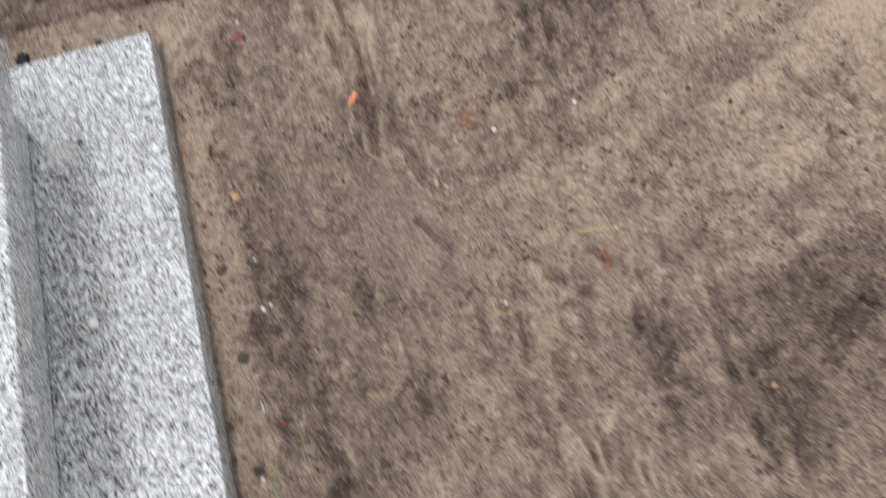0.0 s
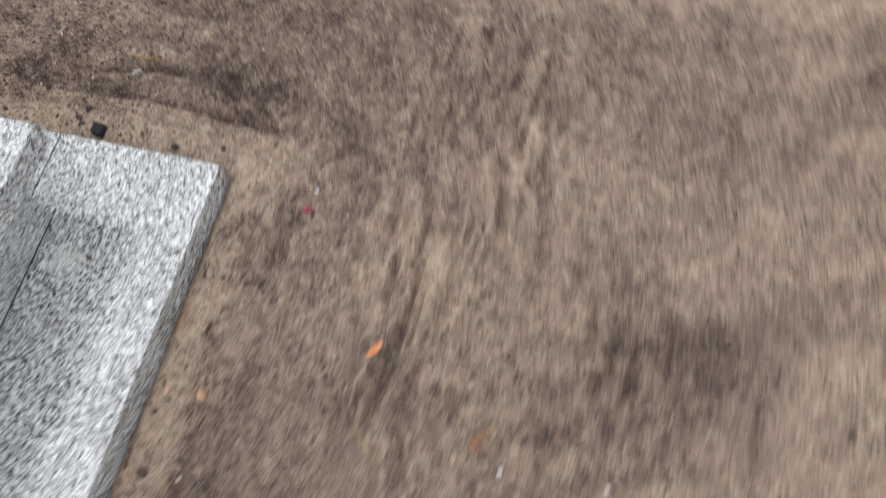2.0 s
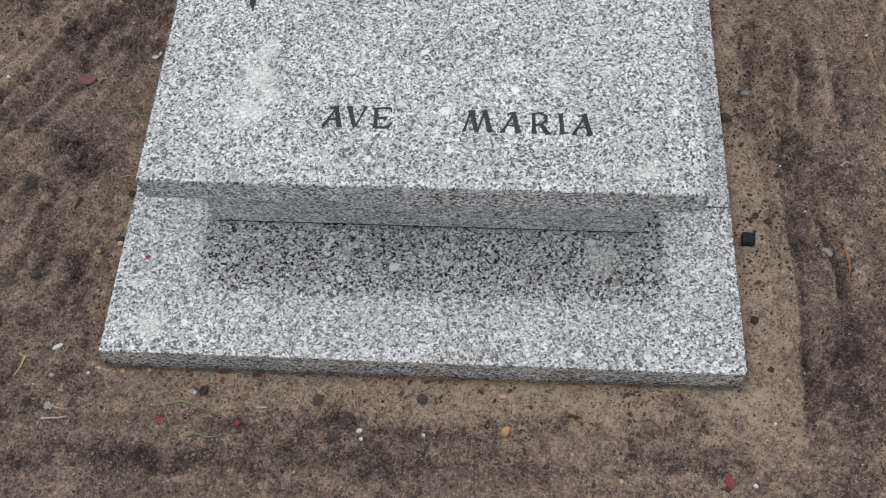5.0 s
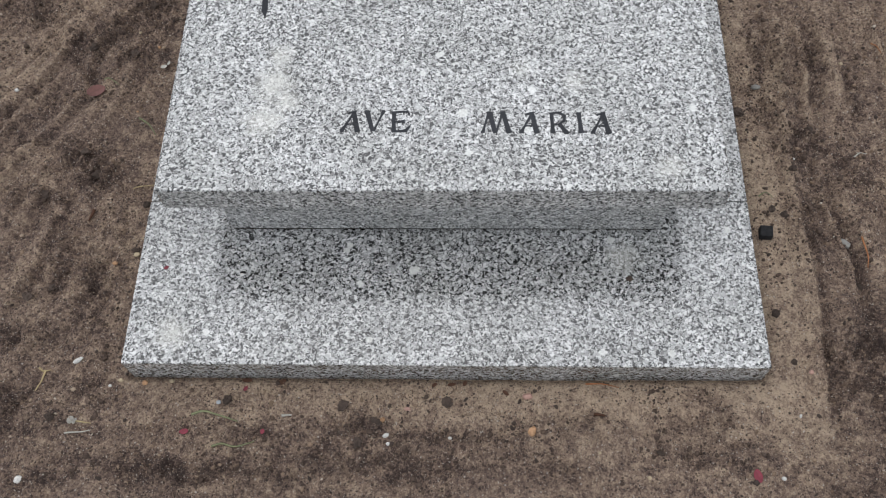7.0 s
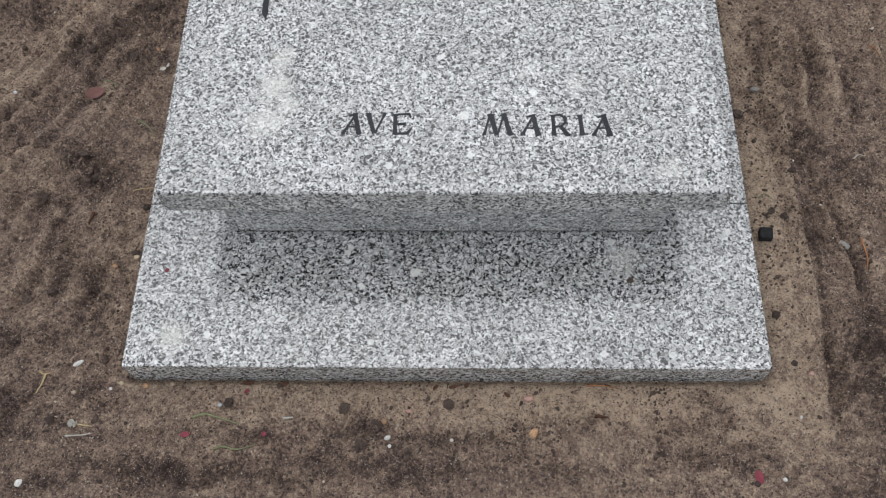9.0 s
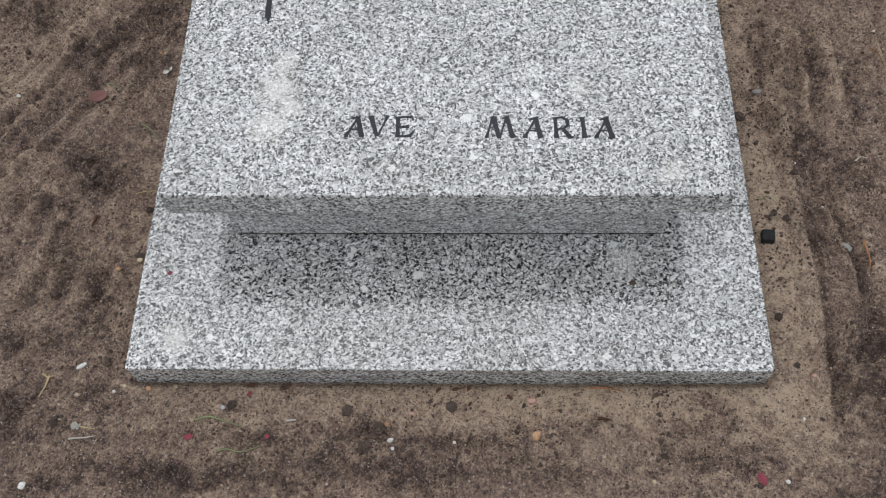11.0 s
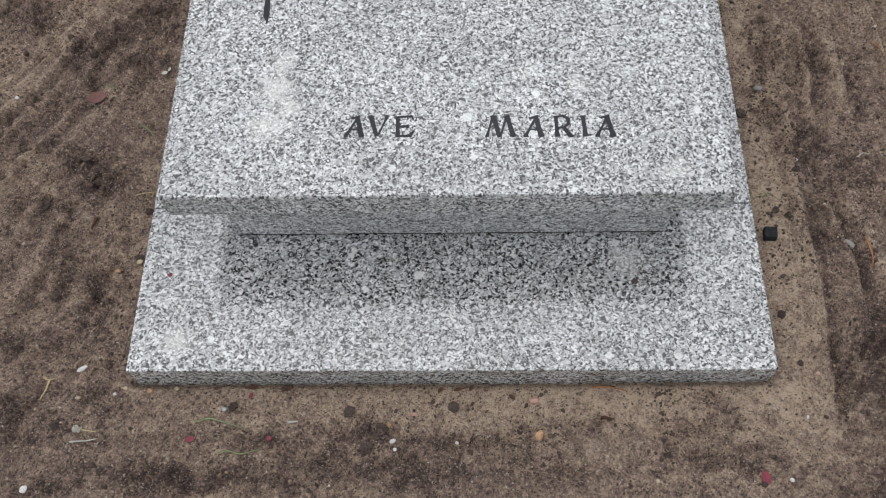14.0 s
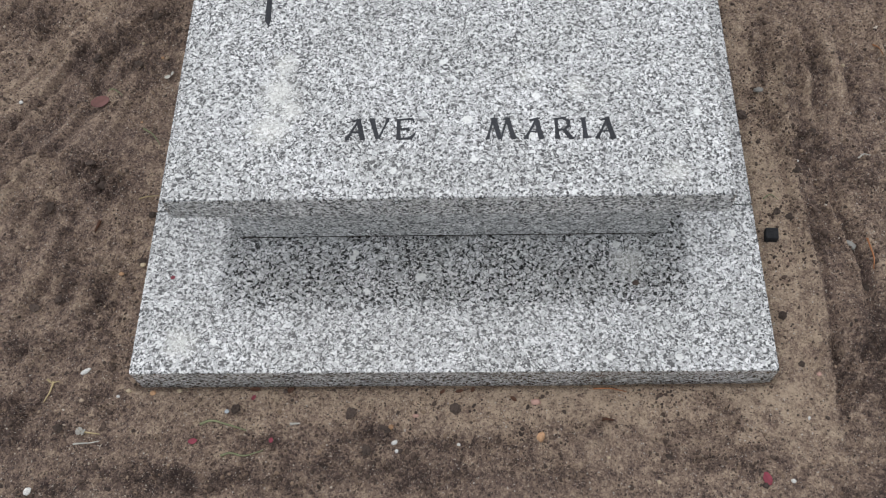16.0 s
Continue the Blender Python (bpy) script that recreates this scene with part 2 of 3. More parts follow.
PINK = plain("pink_stone", (0.42, 0.26, 0.21), 0.6)
RED = plain("red_petal", (0.21, 0.045, 0.06), 0.7)
BROWNRED = plain("brown_red_leaf", (0.125, 0.060, 0.052), 0.7)
PEEL = plain("orange_leaf", (0.60, 0.22, 0.08), 0.6)
SHRED = plain("bleached_leaf", (0.42, 0.40, 0.35), 0.8)
STRAW = plain("dry_straw", (0.42, 0.33, 0.18), 0.7)
RUSSET = plain("russet_needle", (0.34, 0.15, 0.07), 0.7)
GREEN = plain("green_grass_blade", (0.19, 0.20, 0.11), 0.6)
CLOD = plain("dark_earth_clod", (0.066, 0.049, 0.040), 0.95, 0.45, 160, 0.9)
BEAD = plain("blue_white_bead", (0.40, 0.42, 0.44), 0.4, 0.15)
SLATE = plain("grey_stone", (0.22, 0.21, 0.19), 0.8)


# ---- shapes ----
def link(name, bm, mat, parent=None, smooth=False):
    me = bpy.data.meshes.new(name)
    bm.to_mesh(me)
    bm.free()
    me.materials.append(mat)
    if smooth:
        for p in me.polygons:
            p.use_smooth = True
    ob = new(name, me)
    ob.parent = parent
    return ob


def part(name, bm, mat, parent, label=""):
    return tagged(link(name, bm, mat, parent), label)


def block(x0, x1, y0, y1, z0, z1, bevel=0.003, segments=2):
    """A sawn stone with its edges taken off."""
    bm = bmesh.new()
    bmesh.ops.create_cube(bm, size=1.0)
    for v in bm.verts:
        v.co = Vector((x0 + (v.co.x + 0.5) * (x1 - x0), y0 + (v.co.y + 0.5) * (y1 - y0), z0 + (v.co.z + 0.5) * (z1 - z0)))
    bmesh.ops.bevel(bm, geom=list(bm.edges), offset=bevel, segments=segments, profile=0.6, affect="EDGES", clamp_overlap=True)
    return bm


# ---- the lie of the ground ----
def lattice(x, y, seed):
    """Smooth value noise, -1 to 1."""
    rng = np.random.default_rng(seed)
    table = rng.uniform(-1, 1, (256, 256))
    xi, yi = np.floor(x).astype(int), np.floor(y).astype(int)
    fx, fy = x - xi, y - yi
    fx, fy = fx * fx * (3 - 2 * fx), fy * fy * (3 - 2 * fy)
    a, b_ = table[xi % 256, yi % 256], table[(xi + 1) % 256, yi % 256]
    c, d = table[xi % 256, (yi + 1) % 256], table[(xi + 1) % 256, (yi + 1) % 256]
    return (a + (b_ - a) * fx) * (1 - fy) + (c + (d - c) * fx) * fy


def plate_gap(x, y):
    """Distance from the base plate's outline; negative inside."""
    dx, dy = np.abs(x) - 0.5, np.maximum(-y, y - 2.15)
    return np.where((dx < 0) & (dy < 0), np.maximum(dx, dy), np.hypot(np.maximum(dx, 0), np.maximum(dy, 0)))


def blob(x, y, cx, cy, rx, ry):
    return np.exp(-((x - cx) / rx) ** 2 - ((y - cy) / ry) ** 2)


def step(v, lo, hi):
    t = np.clip((v - lo) / (hi - lo), 0, 1)
    return t * t * (3 - 2 * t)


def scored(x, y):
    """How strongly the earth is drawn into lines: left of the grave, right of it, before it, and slantwise further out."""
    patchy = np.clip(0.6 + 0.8 * lattice(x * 7, y * 5, 41), 0.15, 1.1)
    left = step(-x, 0.52, 0.62) * step(y, -0.2, 0.05) * patchy
    right = step(x, 0.53, 0.62) * step(y, -0.2, 0.0) * patchy
    front = step(-y, 0.03, 0.10) * step(0.75 - np.abs(x), 0, 0.2) * step(y, -0.5, -0.3) * np.clip(0.6 + 0.7 * lattice(x * 6, y * 9, 43), 0.1, 1)
    far = step(-y, 0.45, 0.75) * np.clip(0.55 + 0.8 * lattice(x * 7, y * 7, 42), 0.1, 1)
    mid = step(-y, 0.20, 0.35) * (1 - step(-y, 0.75, 0.9)) * step(1.1 - np.abs(x), 0, 0.4) * np.clip(0.45 + 0.9 * lattice(x * 6, y * 6, 44), 0.0, 1.1)
    return left, right, front, far, mid


def furrows(x, y):
    """Rake and drag lines, -1 to 1, weighted by where they lie."""
    wx = x + 0.022 * lattice(x * 6, y * 6, 11)
    wy = y + 0.022 * lattice(x * 6, y * 6, 12)
    left, right, front, far, mid = scored(x, y)
    lx = wx - 0.34 * wy - 0.12 * wy * wy
    out = left * (0.65 * lattice(lx * 26, wy * 3.5, 7) + 0.75 * lattice(lx * 58, wy * 6, 17))
    out = out + right * (0.55 * lattice(wx * 30, wy * 2.2, 27) + 0.9 * lattice(wx * 78, wy * 3.5, 28))
    out = out + front * (0.5 * lattice(wx * 4, wy * 34, 8) + 0.4 * lattice(wx * 8, wy * 85, 18))
    out = out + mid * (0.5 * lattice(wx * 8 + 3 * wy, wy * 40, 29) + 0.75 * lattice(wx * 20, wy * 95, 30))
    # drag marks swept round the corner of the base
    turn = np.hypot(wx - 0.05, wy - 0.35)
    swept = step(x, 0.40, 0.52) * step(-y, 0.05, 0.2) * (1 - step(-y, 0.5, 0.7))
    out = out + 0.35 * swept * (0.5 * lattice(turn * 42, np.arctan2(wy - 0.35, wx - 0.05) * 3, 33) + 0.4 * lattice(turn * 95, np.arctan2(wy - 0.35, wx - 0.05) * 5, 34))
    return out + far * 0.9 * lattice((wx + 0.4 * wy) * 26, (wy - 0.4 * wx) * 7, 9)


CRACKS = [((0.002, -0.382), (-0.030, -0.395)), ((-0.030, -0.395), (-0.062, -0.419)), ((-0.071, -0.611), (-0.130, -0.640)), ((-0.130, -0.640), (-0.160, -0.668)),
          ((-0.242, -0.683), (-0.277, -0.673)), ((0.113, -1.073), (0.032, -1.108)), ((0.065, -1.155), (-0.001, -1.160)), ((-0.040, -1.102), (-0.083, -1.085)),
          ((-0.169, -0.960), (-0.258, -0.955)), ((0.317, -0.892), (0.210, -0.898)), ((-0.213, -0.613), (-0.190, -0.600)), ((-0.66, 0.60), (-0.60, 0.66)), ((-0.72, 0.64), (-0.68, 0.60))]


def cracks(x, y, width):
    """How near a point is to one of the heel marks and cracks, 0 to 1."""
    out = np.zeros_like(x)
    wx = x + 0.008 * lattice(x * 60, y * 60, 51)
    wy = y + 0.008 * lattice(x * 60, y * 60, 52)
    for (ax, ay), (bx, by) in CRACKS:
        dx, dy = bx - ax, by - ay
        t = np.clip(((wx - ax) * dx + (wy - ay) * dy) / (dx * dx + dy * dy), 0, 1)
        out = np.maximum(out, np.exp(-((wx - ax - t * dx) ** 2 + (wy - ay - t * dy) ** 2) / width ** 2))
    return out


# darker clumps of damp crumbs: place and reach
DAMP = [(-0.82, 0.77, 0.05, 0.04), (-0.706, 0.673, 0.045, 0.028), (-0.58, 0.76, 0.06, 0.07), (-0.593, 0.635, 0.06, 0.03), (-0.66, 0.70, 0.05, 0.03), (-0.66, 0.402, 0.04, 0.035),
        (-0.624, 0.372, 0.05, 0.025), (-0.727, 0.454, 0.025, 0.02), (-0.70, 0.33, 0.06, 0.02), (-0.60, 0.16, 0.02, 0.05), (-0.66, 0.20, 0.02, 0.06), (-0.69, 0.06, 0.05, 0.02),
        (-0.70, -0.06, 0.07, 0.04), (-0.56, -0.03, 0.03, 0.02), (-0.535, 0.02, 0.012, 0.035), (-0.62, -0.17, 0.05, 0.015), (-0.40, -0.15, 0.12, 0.02), (-0.126, -0.081, 0.05, 0.013),
        (0.0, -0.105, 0.09, 0.015), (0.031, -0.085, 0.008, 0.03), (-0.05, -0.14, 0.12, 0.02), (0.20, -0.075, 0.05, 0.015), (0.403, -0.030, 0.02, 0.015), (0.43, -0.058, 0.018, 0.018),
        (0.38, -0.085, 0.04, 0.012), (0.43, -0.115, 0.05, 0.012), (0.33, -0.110, 0.025, 0.012), (0.637, -0.02, 0.05, 0.012), (0.60, 0.01, 0.02, 0.05), (0.66, 0.06, 0.03, 0.05),
        (0.53, 0.535, 0.035, 0.035), (0.57, 0.49, 0.055, 0.03), (0.605, 0.43, 0.03, 0.05), (0.60, 0.60, 0.02, 0.12), (0.565, 0.60, 0.01, 0.10), (0.603, 0.26, 0.018, 0.05),
        (0.565, 0.278, 0.014, 0.012), (0.66, 0.62, 0.03, 0.09), (0.70, 0.35, 0.02, 0.06), (-0.19, -0.13, 0.02, 0.02), (-0.28, -0.085, 0.02, 0.012), (0.38, -0.78, 0.05, 0.10), (0.345, -0.69, 0.05, 0.04),
        (0.28, -1.20, 0.02, 0.02), (-0.45, -0.83, 0.10, 0.06), (-0.36, -0.98, 0.08, 0.10), (-0.38, -0.68, 0.10, 0.03), (0.40, -0.12, 0.06, 0.02), (0.15, -0.15, 0.05, 0.02),
        (-0.31, -0.31, 0.05, 0.03), (-0.11, -0.26, 0.03, 0.02), (0.20, -0.60, 0.02, 0.04), (0.05, -0.55, 0.015, 0.03), (0.72, 0.52, 0.015, 0.06)]


def damp(x, y):
    out = np.zeros_like(x)
    wx = x + 0.012 * lattice(x * 34, y * 34, 61) + 0.006 * lattice(x * 90, y * 90, 62)
    wy = y + 0.012 * lattice(x * 34, y * 34, 63) + 0.006 * lattice(x * 90, y * 90, 64)
    for cx, cy, rx, ry in DAMP:
        out = np.maximum(out, blob(wx, wy, cx, cy, rx, ry))
    return out


PACKED = [(-0.16, -0.645, 0.085, 0.045), (-0.215, -0.66, 0.06, 0.03), (-0.06, -0.36, 0.07, 0.07), (0.06, -0.34, 0.06, 0.05), (-0.73, 0.615, 0.09, 0.035), (-0.68, 0.48, 0.08, 0.03),
          (0.10, -0.17, 0.08, 0.03), (0.28, -0.92, 0.06, 0.05)]


def packed(x, y):
    """How firmly the earth is trodden down, 0 to 1."""
    out = np.zeros_like(x)
    wx = x + 0.014 * lattice(x * 22, y * 22, 71)
    wy = y + 0.014 * lattice(x * 22, y * 22, 72)
    for cx, cy, rx, ry in PACKED:
        out = np.maximum(out, step(1.3 - np.hypot((wx - cx) / rx, (wy - cy) / ry), 0.0, 0.35))
    return out


def ground_height(x, y):
    x, y = np.asarray(x, float), np.asarray(y, float)
    h = 0.008 * lattice(x * 2.2, y * 2.2, 1) + 0.005 * lattice(x * 7, y * 7, 2) + 0.0035 * lattice(x * 19, y * 19, 3)
    wet = damp(x, y)
    lumps = lattice(x * 48, y * 48, 4) + 0.6 * lattice(x * 95, y * 95, 5)
    rough = (np.clip(0.6 + 0.6 * lattice(x * 5, y * 5, 6), 0.2, 1.3) + 1.7 * wet) * (1 - 0.85 * packed(x, y))
    crumb = np.maximum(lattice(x * 70, y * 70, 31), 0) + 0.7 * np.maximum(lattice(x * 118, y * 118, 32), 0)
    h = h + rough * (0.0042 * lumps + 0.0085 * crumb) + 0.016 * furrows(x, y)
    h = h - 0.011 * cracks(x, y, 0.007)
    h = h + (0.016 * blob(x, y, -0.68, 0.72, 0.06, 0.05) + 0.010 * blob(x, y, -0.60, 0.66, 0.05, 0.05)) * (0.6 + 0.6 * lattice(x * 55, y * 55, 53))
    h = h - 0.012 * blob(x, y, 0.525, 0.53, 0.030, 0.035)
    gap = plate_gap(x, y)
    near = np.exp(-(np.maximum(gap, 0) / 0.06) ** 2)
    h = h * (1 - 0.75 * near) - 0.002 * near - 0.012 * np.exp(-(np.maximum(gap, 0) / 0.006) ** 2)
    # the earth is banked up along the right-hand side
    h = h + (0.026 * step(x, 0.46, 0.53) * step(y, -0.05, 0.09) + 0.011 * step(x, 0.1, 0.5) * (1 - step(y, -0.05, 0.09))) * (1 - step(np.hypot(x, y), 0.9, 2.2))
    h = np.where(gap < -0.02, -0.05, h)
    return np.where(np.hypot(x, y) > 4, h * 0.2, h)


def dryness_and_shade(x, y):
    """How dry the earth is, 0 to 1, with furrow and crack shade painted in."""
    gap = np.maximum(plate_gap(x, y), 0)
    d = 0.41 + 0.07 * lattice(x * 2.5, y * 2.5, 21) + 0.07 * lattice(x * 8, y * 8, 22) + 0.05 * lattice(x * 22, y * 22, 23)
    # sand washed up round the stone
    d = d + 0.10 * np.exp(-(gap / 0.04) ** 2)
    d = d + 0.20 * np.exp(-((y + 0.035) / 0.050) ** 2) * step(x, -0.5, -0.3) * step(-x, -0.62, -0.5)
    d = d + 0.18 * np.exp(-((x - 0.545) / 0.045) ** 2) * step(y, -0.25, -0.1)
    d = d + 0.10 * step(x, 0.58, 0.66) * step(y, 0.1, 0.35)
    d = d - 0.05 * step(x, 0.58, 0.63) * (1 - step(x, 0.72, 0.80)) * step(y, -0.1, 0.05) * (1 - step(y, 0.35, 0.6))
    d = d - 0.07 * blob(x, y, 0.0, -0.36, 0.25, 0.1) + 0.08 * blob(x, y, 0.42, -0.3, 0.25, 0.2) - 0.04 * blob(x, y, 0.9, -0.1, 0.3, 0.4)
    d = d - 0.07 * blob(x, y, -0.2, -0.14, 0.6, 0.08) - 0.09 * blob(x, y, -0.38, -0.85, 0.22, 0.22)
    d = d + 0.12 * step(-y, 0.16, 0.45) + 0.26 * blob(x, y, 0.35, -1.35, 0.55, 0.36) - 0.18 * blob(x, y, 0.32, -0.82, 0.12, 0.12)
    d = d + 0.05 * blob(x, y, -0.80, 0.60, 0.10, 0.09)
    # damp clumps darken; cracks and furrows get their shade as darker tone, ridges lighter
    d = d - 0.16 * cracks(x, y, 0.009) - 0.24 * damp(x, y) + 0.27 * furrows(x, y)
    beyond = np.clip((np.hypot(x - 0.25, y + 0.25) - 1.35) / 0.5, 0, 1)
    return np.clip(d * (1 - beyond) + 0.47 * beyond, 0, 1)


def reach(lo, hi, step, far):
    """Even steps from lo to hi, then ever wider ones out to the horizon."""
    out, d = [], step
    edge = 0.0
    while edge < far:
        d *= 1.5
        edge += d
        out.append(edge)
    out = np.array(out)
    return np.r_[lo - out[::-1], np.arange(lo, hi + step / 2, step), hi + out]


def build_ground():
    xs, ys = reach(-1.10, 1.65, 0.0042, 600), reach(-1.65, 1.10, 0.0042, 600)
    X, Y = np.meshgrid(xs, ys, indexing="ij")
    Z = ground_height(X, Y)
    nx, ny = X.shape
    me = bpy.data.meshes.new("ground")
    idx = np.arange(nx * ny).reshape(nx, ny)
    quads = np.stack([idx[:-1, :-1], idx[1:, :-1], idx[1:, 1:], idx[:-1, 1:]], -1).reshape(-1, 4)
    me.vertices.add(nx * ny)
    me.vertices.foreach_set("co", np.stack([X, Y, Z], -1).ravel().astype(np.float32))
    me.loops.add(quads.size)
    me.loops.foreach_set("vertex_index", quads.ravel().astype(np.int32))
    me.polygons.add(len(quads))
    me.polygons.foreach_set("loop_start", (np.arange(len(quads)) * 4).astype(np.int32))
    me.polygons.foreach_set("use_smooth", np.ones(len(quads), bool))
    me.update(calc_edges=True)
    me.validate()
    # dry also holds the painted shade of drawn lines and heel marks
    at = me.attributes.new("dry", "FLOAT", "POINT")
    at.data.foreach_set("value", dryness_and_shade(X, Y).ravel().astype(np.float32))
    at = me.attributes.new("loose", "FLOAT", "POINT")
    at.data.foreach_set("value", (1 - 0.7 * packed(X, Y)).ravel().astype(np.float32))
    me.materials.append(SOIL)
    return tagged(new("ground", me), "brown sandy earth, raked and trodden, damp and dry patches", "ground", kind="structure")


ground = build_ground()

# ---- the grave: base plate of butted granite pieces, plinth, ledger ----
TOP, LEDGER_TOP, LEDGER_UNDER = 0.052, 0.247, 0.196
base = tagged(new("grave_surround"), "flat polished grey granite base plate lying on sandy earth", "grave surround")
part("base_stone", block(-0.5, 0.5, 0.0, 0.290, -0.03, TOP), BASE_STONE, base)
part("base_stone", block(-0.5, -0.2, 0.2915, 1.85, -0.03, TOP), BASE_STONE, base)
part("base_stone", block(0.2, 0.5, 0.2915, 1.85, -0.03, TOP), BASE_STONE, base)
part("base_stone", block(-0.5, 0.5, 1.852, 2.15, -0.03, TOP), BASE_STONE, base)

plinth = tagged(new("grave_plinth"), "grey granite plinth set back under the grave ledger", "plinth")
part("plinth_stone", block(-0.352, 0.352, 0.236, 1.91, TOP + 0.0042, LEDGER_UNDER - 0.001, 0.002), PLINTH_STONE, plinth)
part("mortar_bed", block(-0.350, 0.350, 0.2375, 1.90, TOP - 0.001, TOP + 0.0046, 0.0004), plain("stained_mortar", (0.022, 0.016, 0.012), 0.9), plinth, "dark rust-stained mortar joint")
ledger = link("grave_ledger", block(-0.417, 0.417, 0.195, 1.95, LEDGER_UNDER, LEDGER_TOP, 0.004, 3), LEDGER_STONE)
tagged(ledger, "polished grey granite ledger slab with blackened engraved lettering", "grave slab")


# ---- the engraving: flared hand-cut capitals ----
def limb(bm, a, b, wa, wm, wb, origin, size, lift):
    """One cut of a letter, flared at its ends, as a thin filled stroke."""
    a, b = Vector(a), Vector(b)
    way = (b - a).normalized()
    side = Vector((-way.y, way.x))
    rows = []
    for f, w in ((0, wa), (0.18, (wa + 2.2 * wm) / 3.2), (0.45, wm), (0.8, (wb + 2.2 * wm) / 3.2), (1, wb)):
        c = a + (b - a) * f
        rows.append([c + side * w / 2, c - side * w / 2])
    low, high = LEDGER_TOP - 0.002, LEDGER_TOP + 0.0004 + lift
    vs = [[[bm.verts.new((origin[0] + p.x * size, origin[1] + p.y * size, z)) for z in (low, high)] for p in r] for r in rows]
    for r, s in zip(vs, vs[1:]):
        bm.faces.new((r[0][1], r[1][1], s[1][1], s[0][1]))
        bm.faces.new((r[0][0], r[0][1], s[0][1], s[0][0]))
        bm.faces.new((r[1][1], r[1][0], s[1][0], s[1][1]))
    bm.faces.new((vs[0][0][0], vs[0][1][0], vs[0][1][1], vs[0][0][1]))
    bm.faces.new((vs[-1][1][0], vs[-1][0][0], vs[-1][0][1], vs[-1][1][1]))


LETTER_CUTS = {
    "A": [((0.09, 0.03), (0.58, 0.86), 0.22, 0.10, 0.13), ((0.60, 0.97), (0.84, 0.02), 0.24, 0.22, 0.28), ((0.26, 0.35), (0.72, 0.36), 0.08, 0.07, 0.09),
          ((0.30, 0.88), (0.74, 1.0), 0.06, 0.10, 0.07), ((0.0, 0.02), (0.16, 0.06), 0.06, 0.10, 0.12), ((0.74, 0.02), (0.98, 0.05), 0.10, 0.12, 0.05)],
    "V": [((0.14, 0.97), (0.46, 0.02), 0.28, 0.21, 0.20), ((0.92, 0.95), (0.50, 0.02), 0.18, 0.08, 0.12), ((0.0, 0.99), (0.26, 0.98), 0.05, 0.09, 0.06),
          ((0.84, 0.98), (1.0, 1.0), 0.08, 0.09, 0.05)],
    "E": [((0.10, 1.0), (0.12, 0.0), 0.22, 0.18, 0.24), ((0.04, 0.95), (0.80, 0.99), 0.09, 0.09, 0.14), ((0.79, 0.99), (0.84, 0.80), 0.12, 0.09, 0.04),
          ((0.12, 0.49), (0.64, 0.51), 0.08, 0.08, 0.20), ((0.06, 0.03), (0.78, 0.05), 0.10, 0.09, 0.13), ((0.68, 0.04), (0.90, 0.28), 0.16, 0.13, 0.04)],
    "M": [((0.10, 0.03), (0.36, 0.92), 0.20, 0.10, 0.12), ((0.42, 1.0), (0.68, 0.0), 0.28, 0.23, 0.20), ((0.72, 0.0), (1.02, 0.92), 0.13, 0.09, 0.12),
          ((1.06, 1.0), (1.33, 0.03), 0.22, 0.21, 0.28), ((0.24, 0.97), (0.48, 1.02), 0.05, 0.07, 0.05), ((0.88, 0.94), (1.14, 1.02), 0.05, 0.08, 0.06),
          ((1.24, 0.02), (1.49, 0.07), 0.10, 0.11, 0.04), ((0.0, 0.03), (0.16, 0.05), 0.05, 0.09, 0.10)],
    "R": [((0.13, 1.0), (0.16, 0.0), 0.20, 0.16, 0.28), ((0.0, 0.95), (0.50, 1.0), 0.05, 0.08, 0.10), ((0.46, 1.0), (0.74, 0.84), 0.10, 0.12, 0.14),
          ((0.74, 0.88), (0.70, 0.58), 0.13, 0.14, 0.12), ((0.72, 0.62), (0.50, 0.45), 0.12, 0.10, 0.08), ((0.18, 0.40), (0.54, 0.46), 0.07, 0.06, 0.08),
          ((0.48, 0.46), (0.78, 0.04), 0.10, 0.17, 0.22), ((0.70, 0.02), (0.96, 0.04), 0.12, 0.11, 0.04)],
    "I": [((0.14, 1.0), (0.22, 0.0), 0.28, 0.17, 0.32)],
}
CAP, NARROW = 0.0375, 0.84
for sign, px, py in (("A", -0.152, 0.298), ("V", -0.117, 0.298), ("E", -0.075, 0.297), ("M", 0.059, 0.295), ("A", 0.116, 0.2945), ("R", 0.161, 0.294), ("I", 0.201, 0.294),
                     ("A", 0.222, 0.2935)):
    bm = bmesh.new()
    for k, (a, b, wa, wm, wb) in enumerate(LETTER_CUTS[sign]):
        limb(bm, a, b, wa, wm, wb, (px, py), CAP, 0.0001 * k)
    for v in bm.verts:
        v.co.x = px + (v.co.x - px) * NARROW
    part("letter", bm, INK, ledger, "engraved capital %s, blackened" % sign)
# the foot of a long engraved stroke higher up
bm = bmesh.new()
tip = [(-0.2885, 0.518), (-0.2965, 0.534), (-0.2965, 0.570), (-0.2970, 0.74), (-0.2880, 0.74), (-0.2880, 0.570), (-0.2865, 0.536)]
top = [bm.verts.new((x, y, LEDGER_TOP + 0.0006)) for x, y in tip]
low = [bm.verts.new((x, y, LEDGER_TOP - 0.002)) for x, y in tip]
bm.faces.new(top[::-1])
for k in range(len(tip)):
    j = (k + 1) % len(tip)
    bm.faces.new((top[k], top[j], low[j], low[k]))
bmesh.ops.recalc_face_normals(bm, faces=bm.faces)
part("engraved_stroke", bm, INK, ledger, "long blackened engraved stroke with a pointed foot")


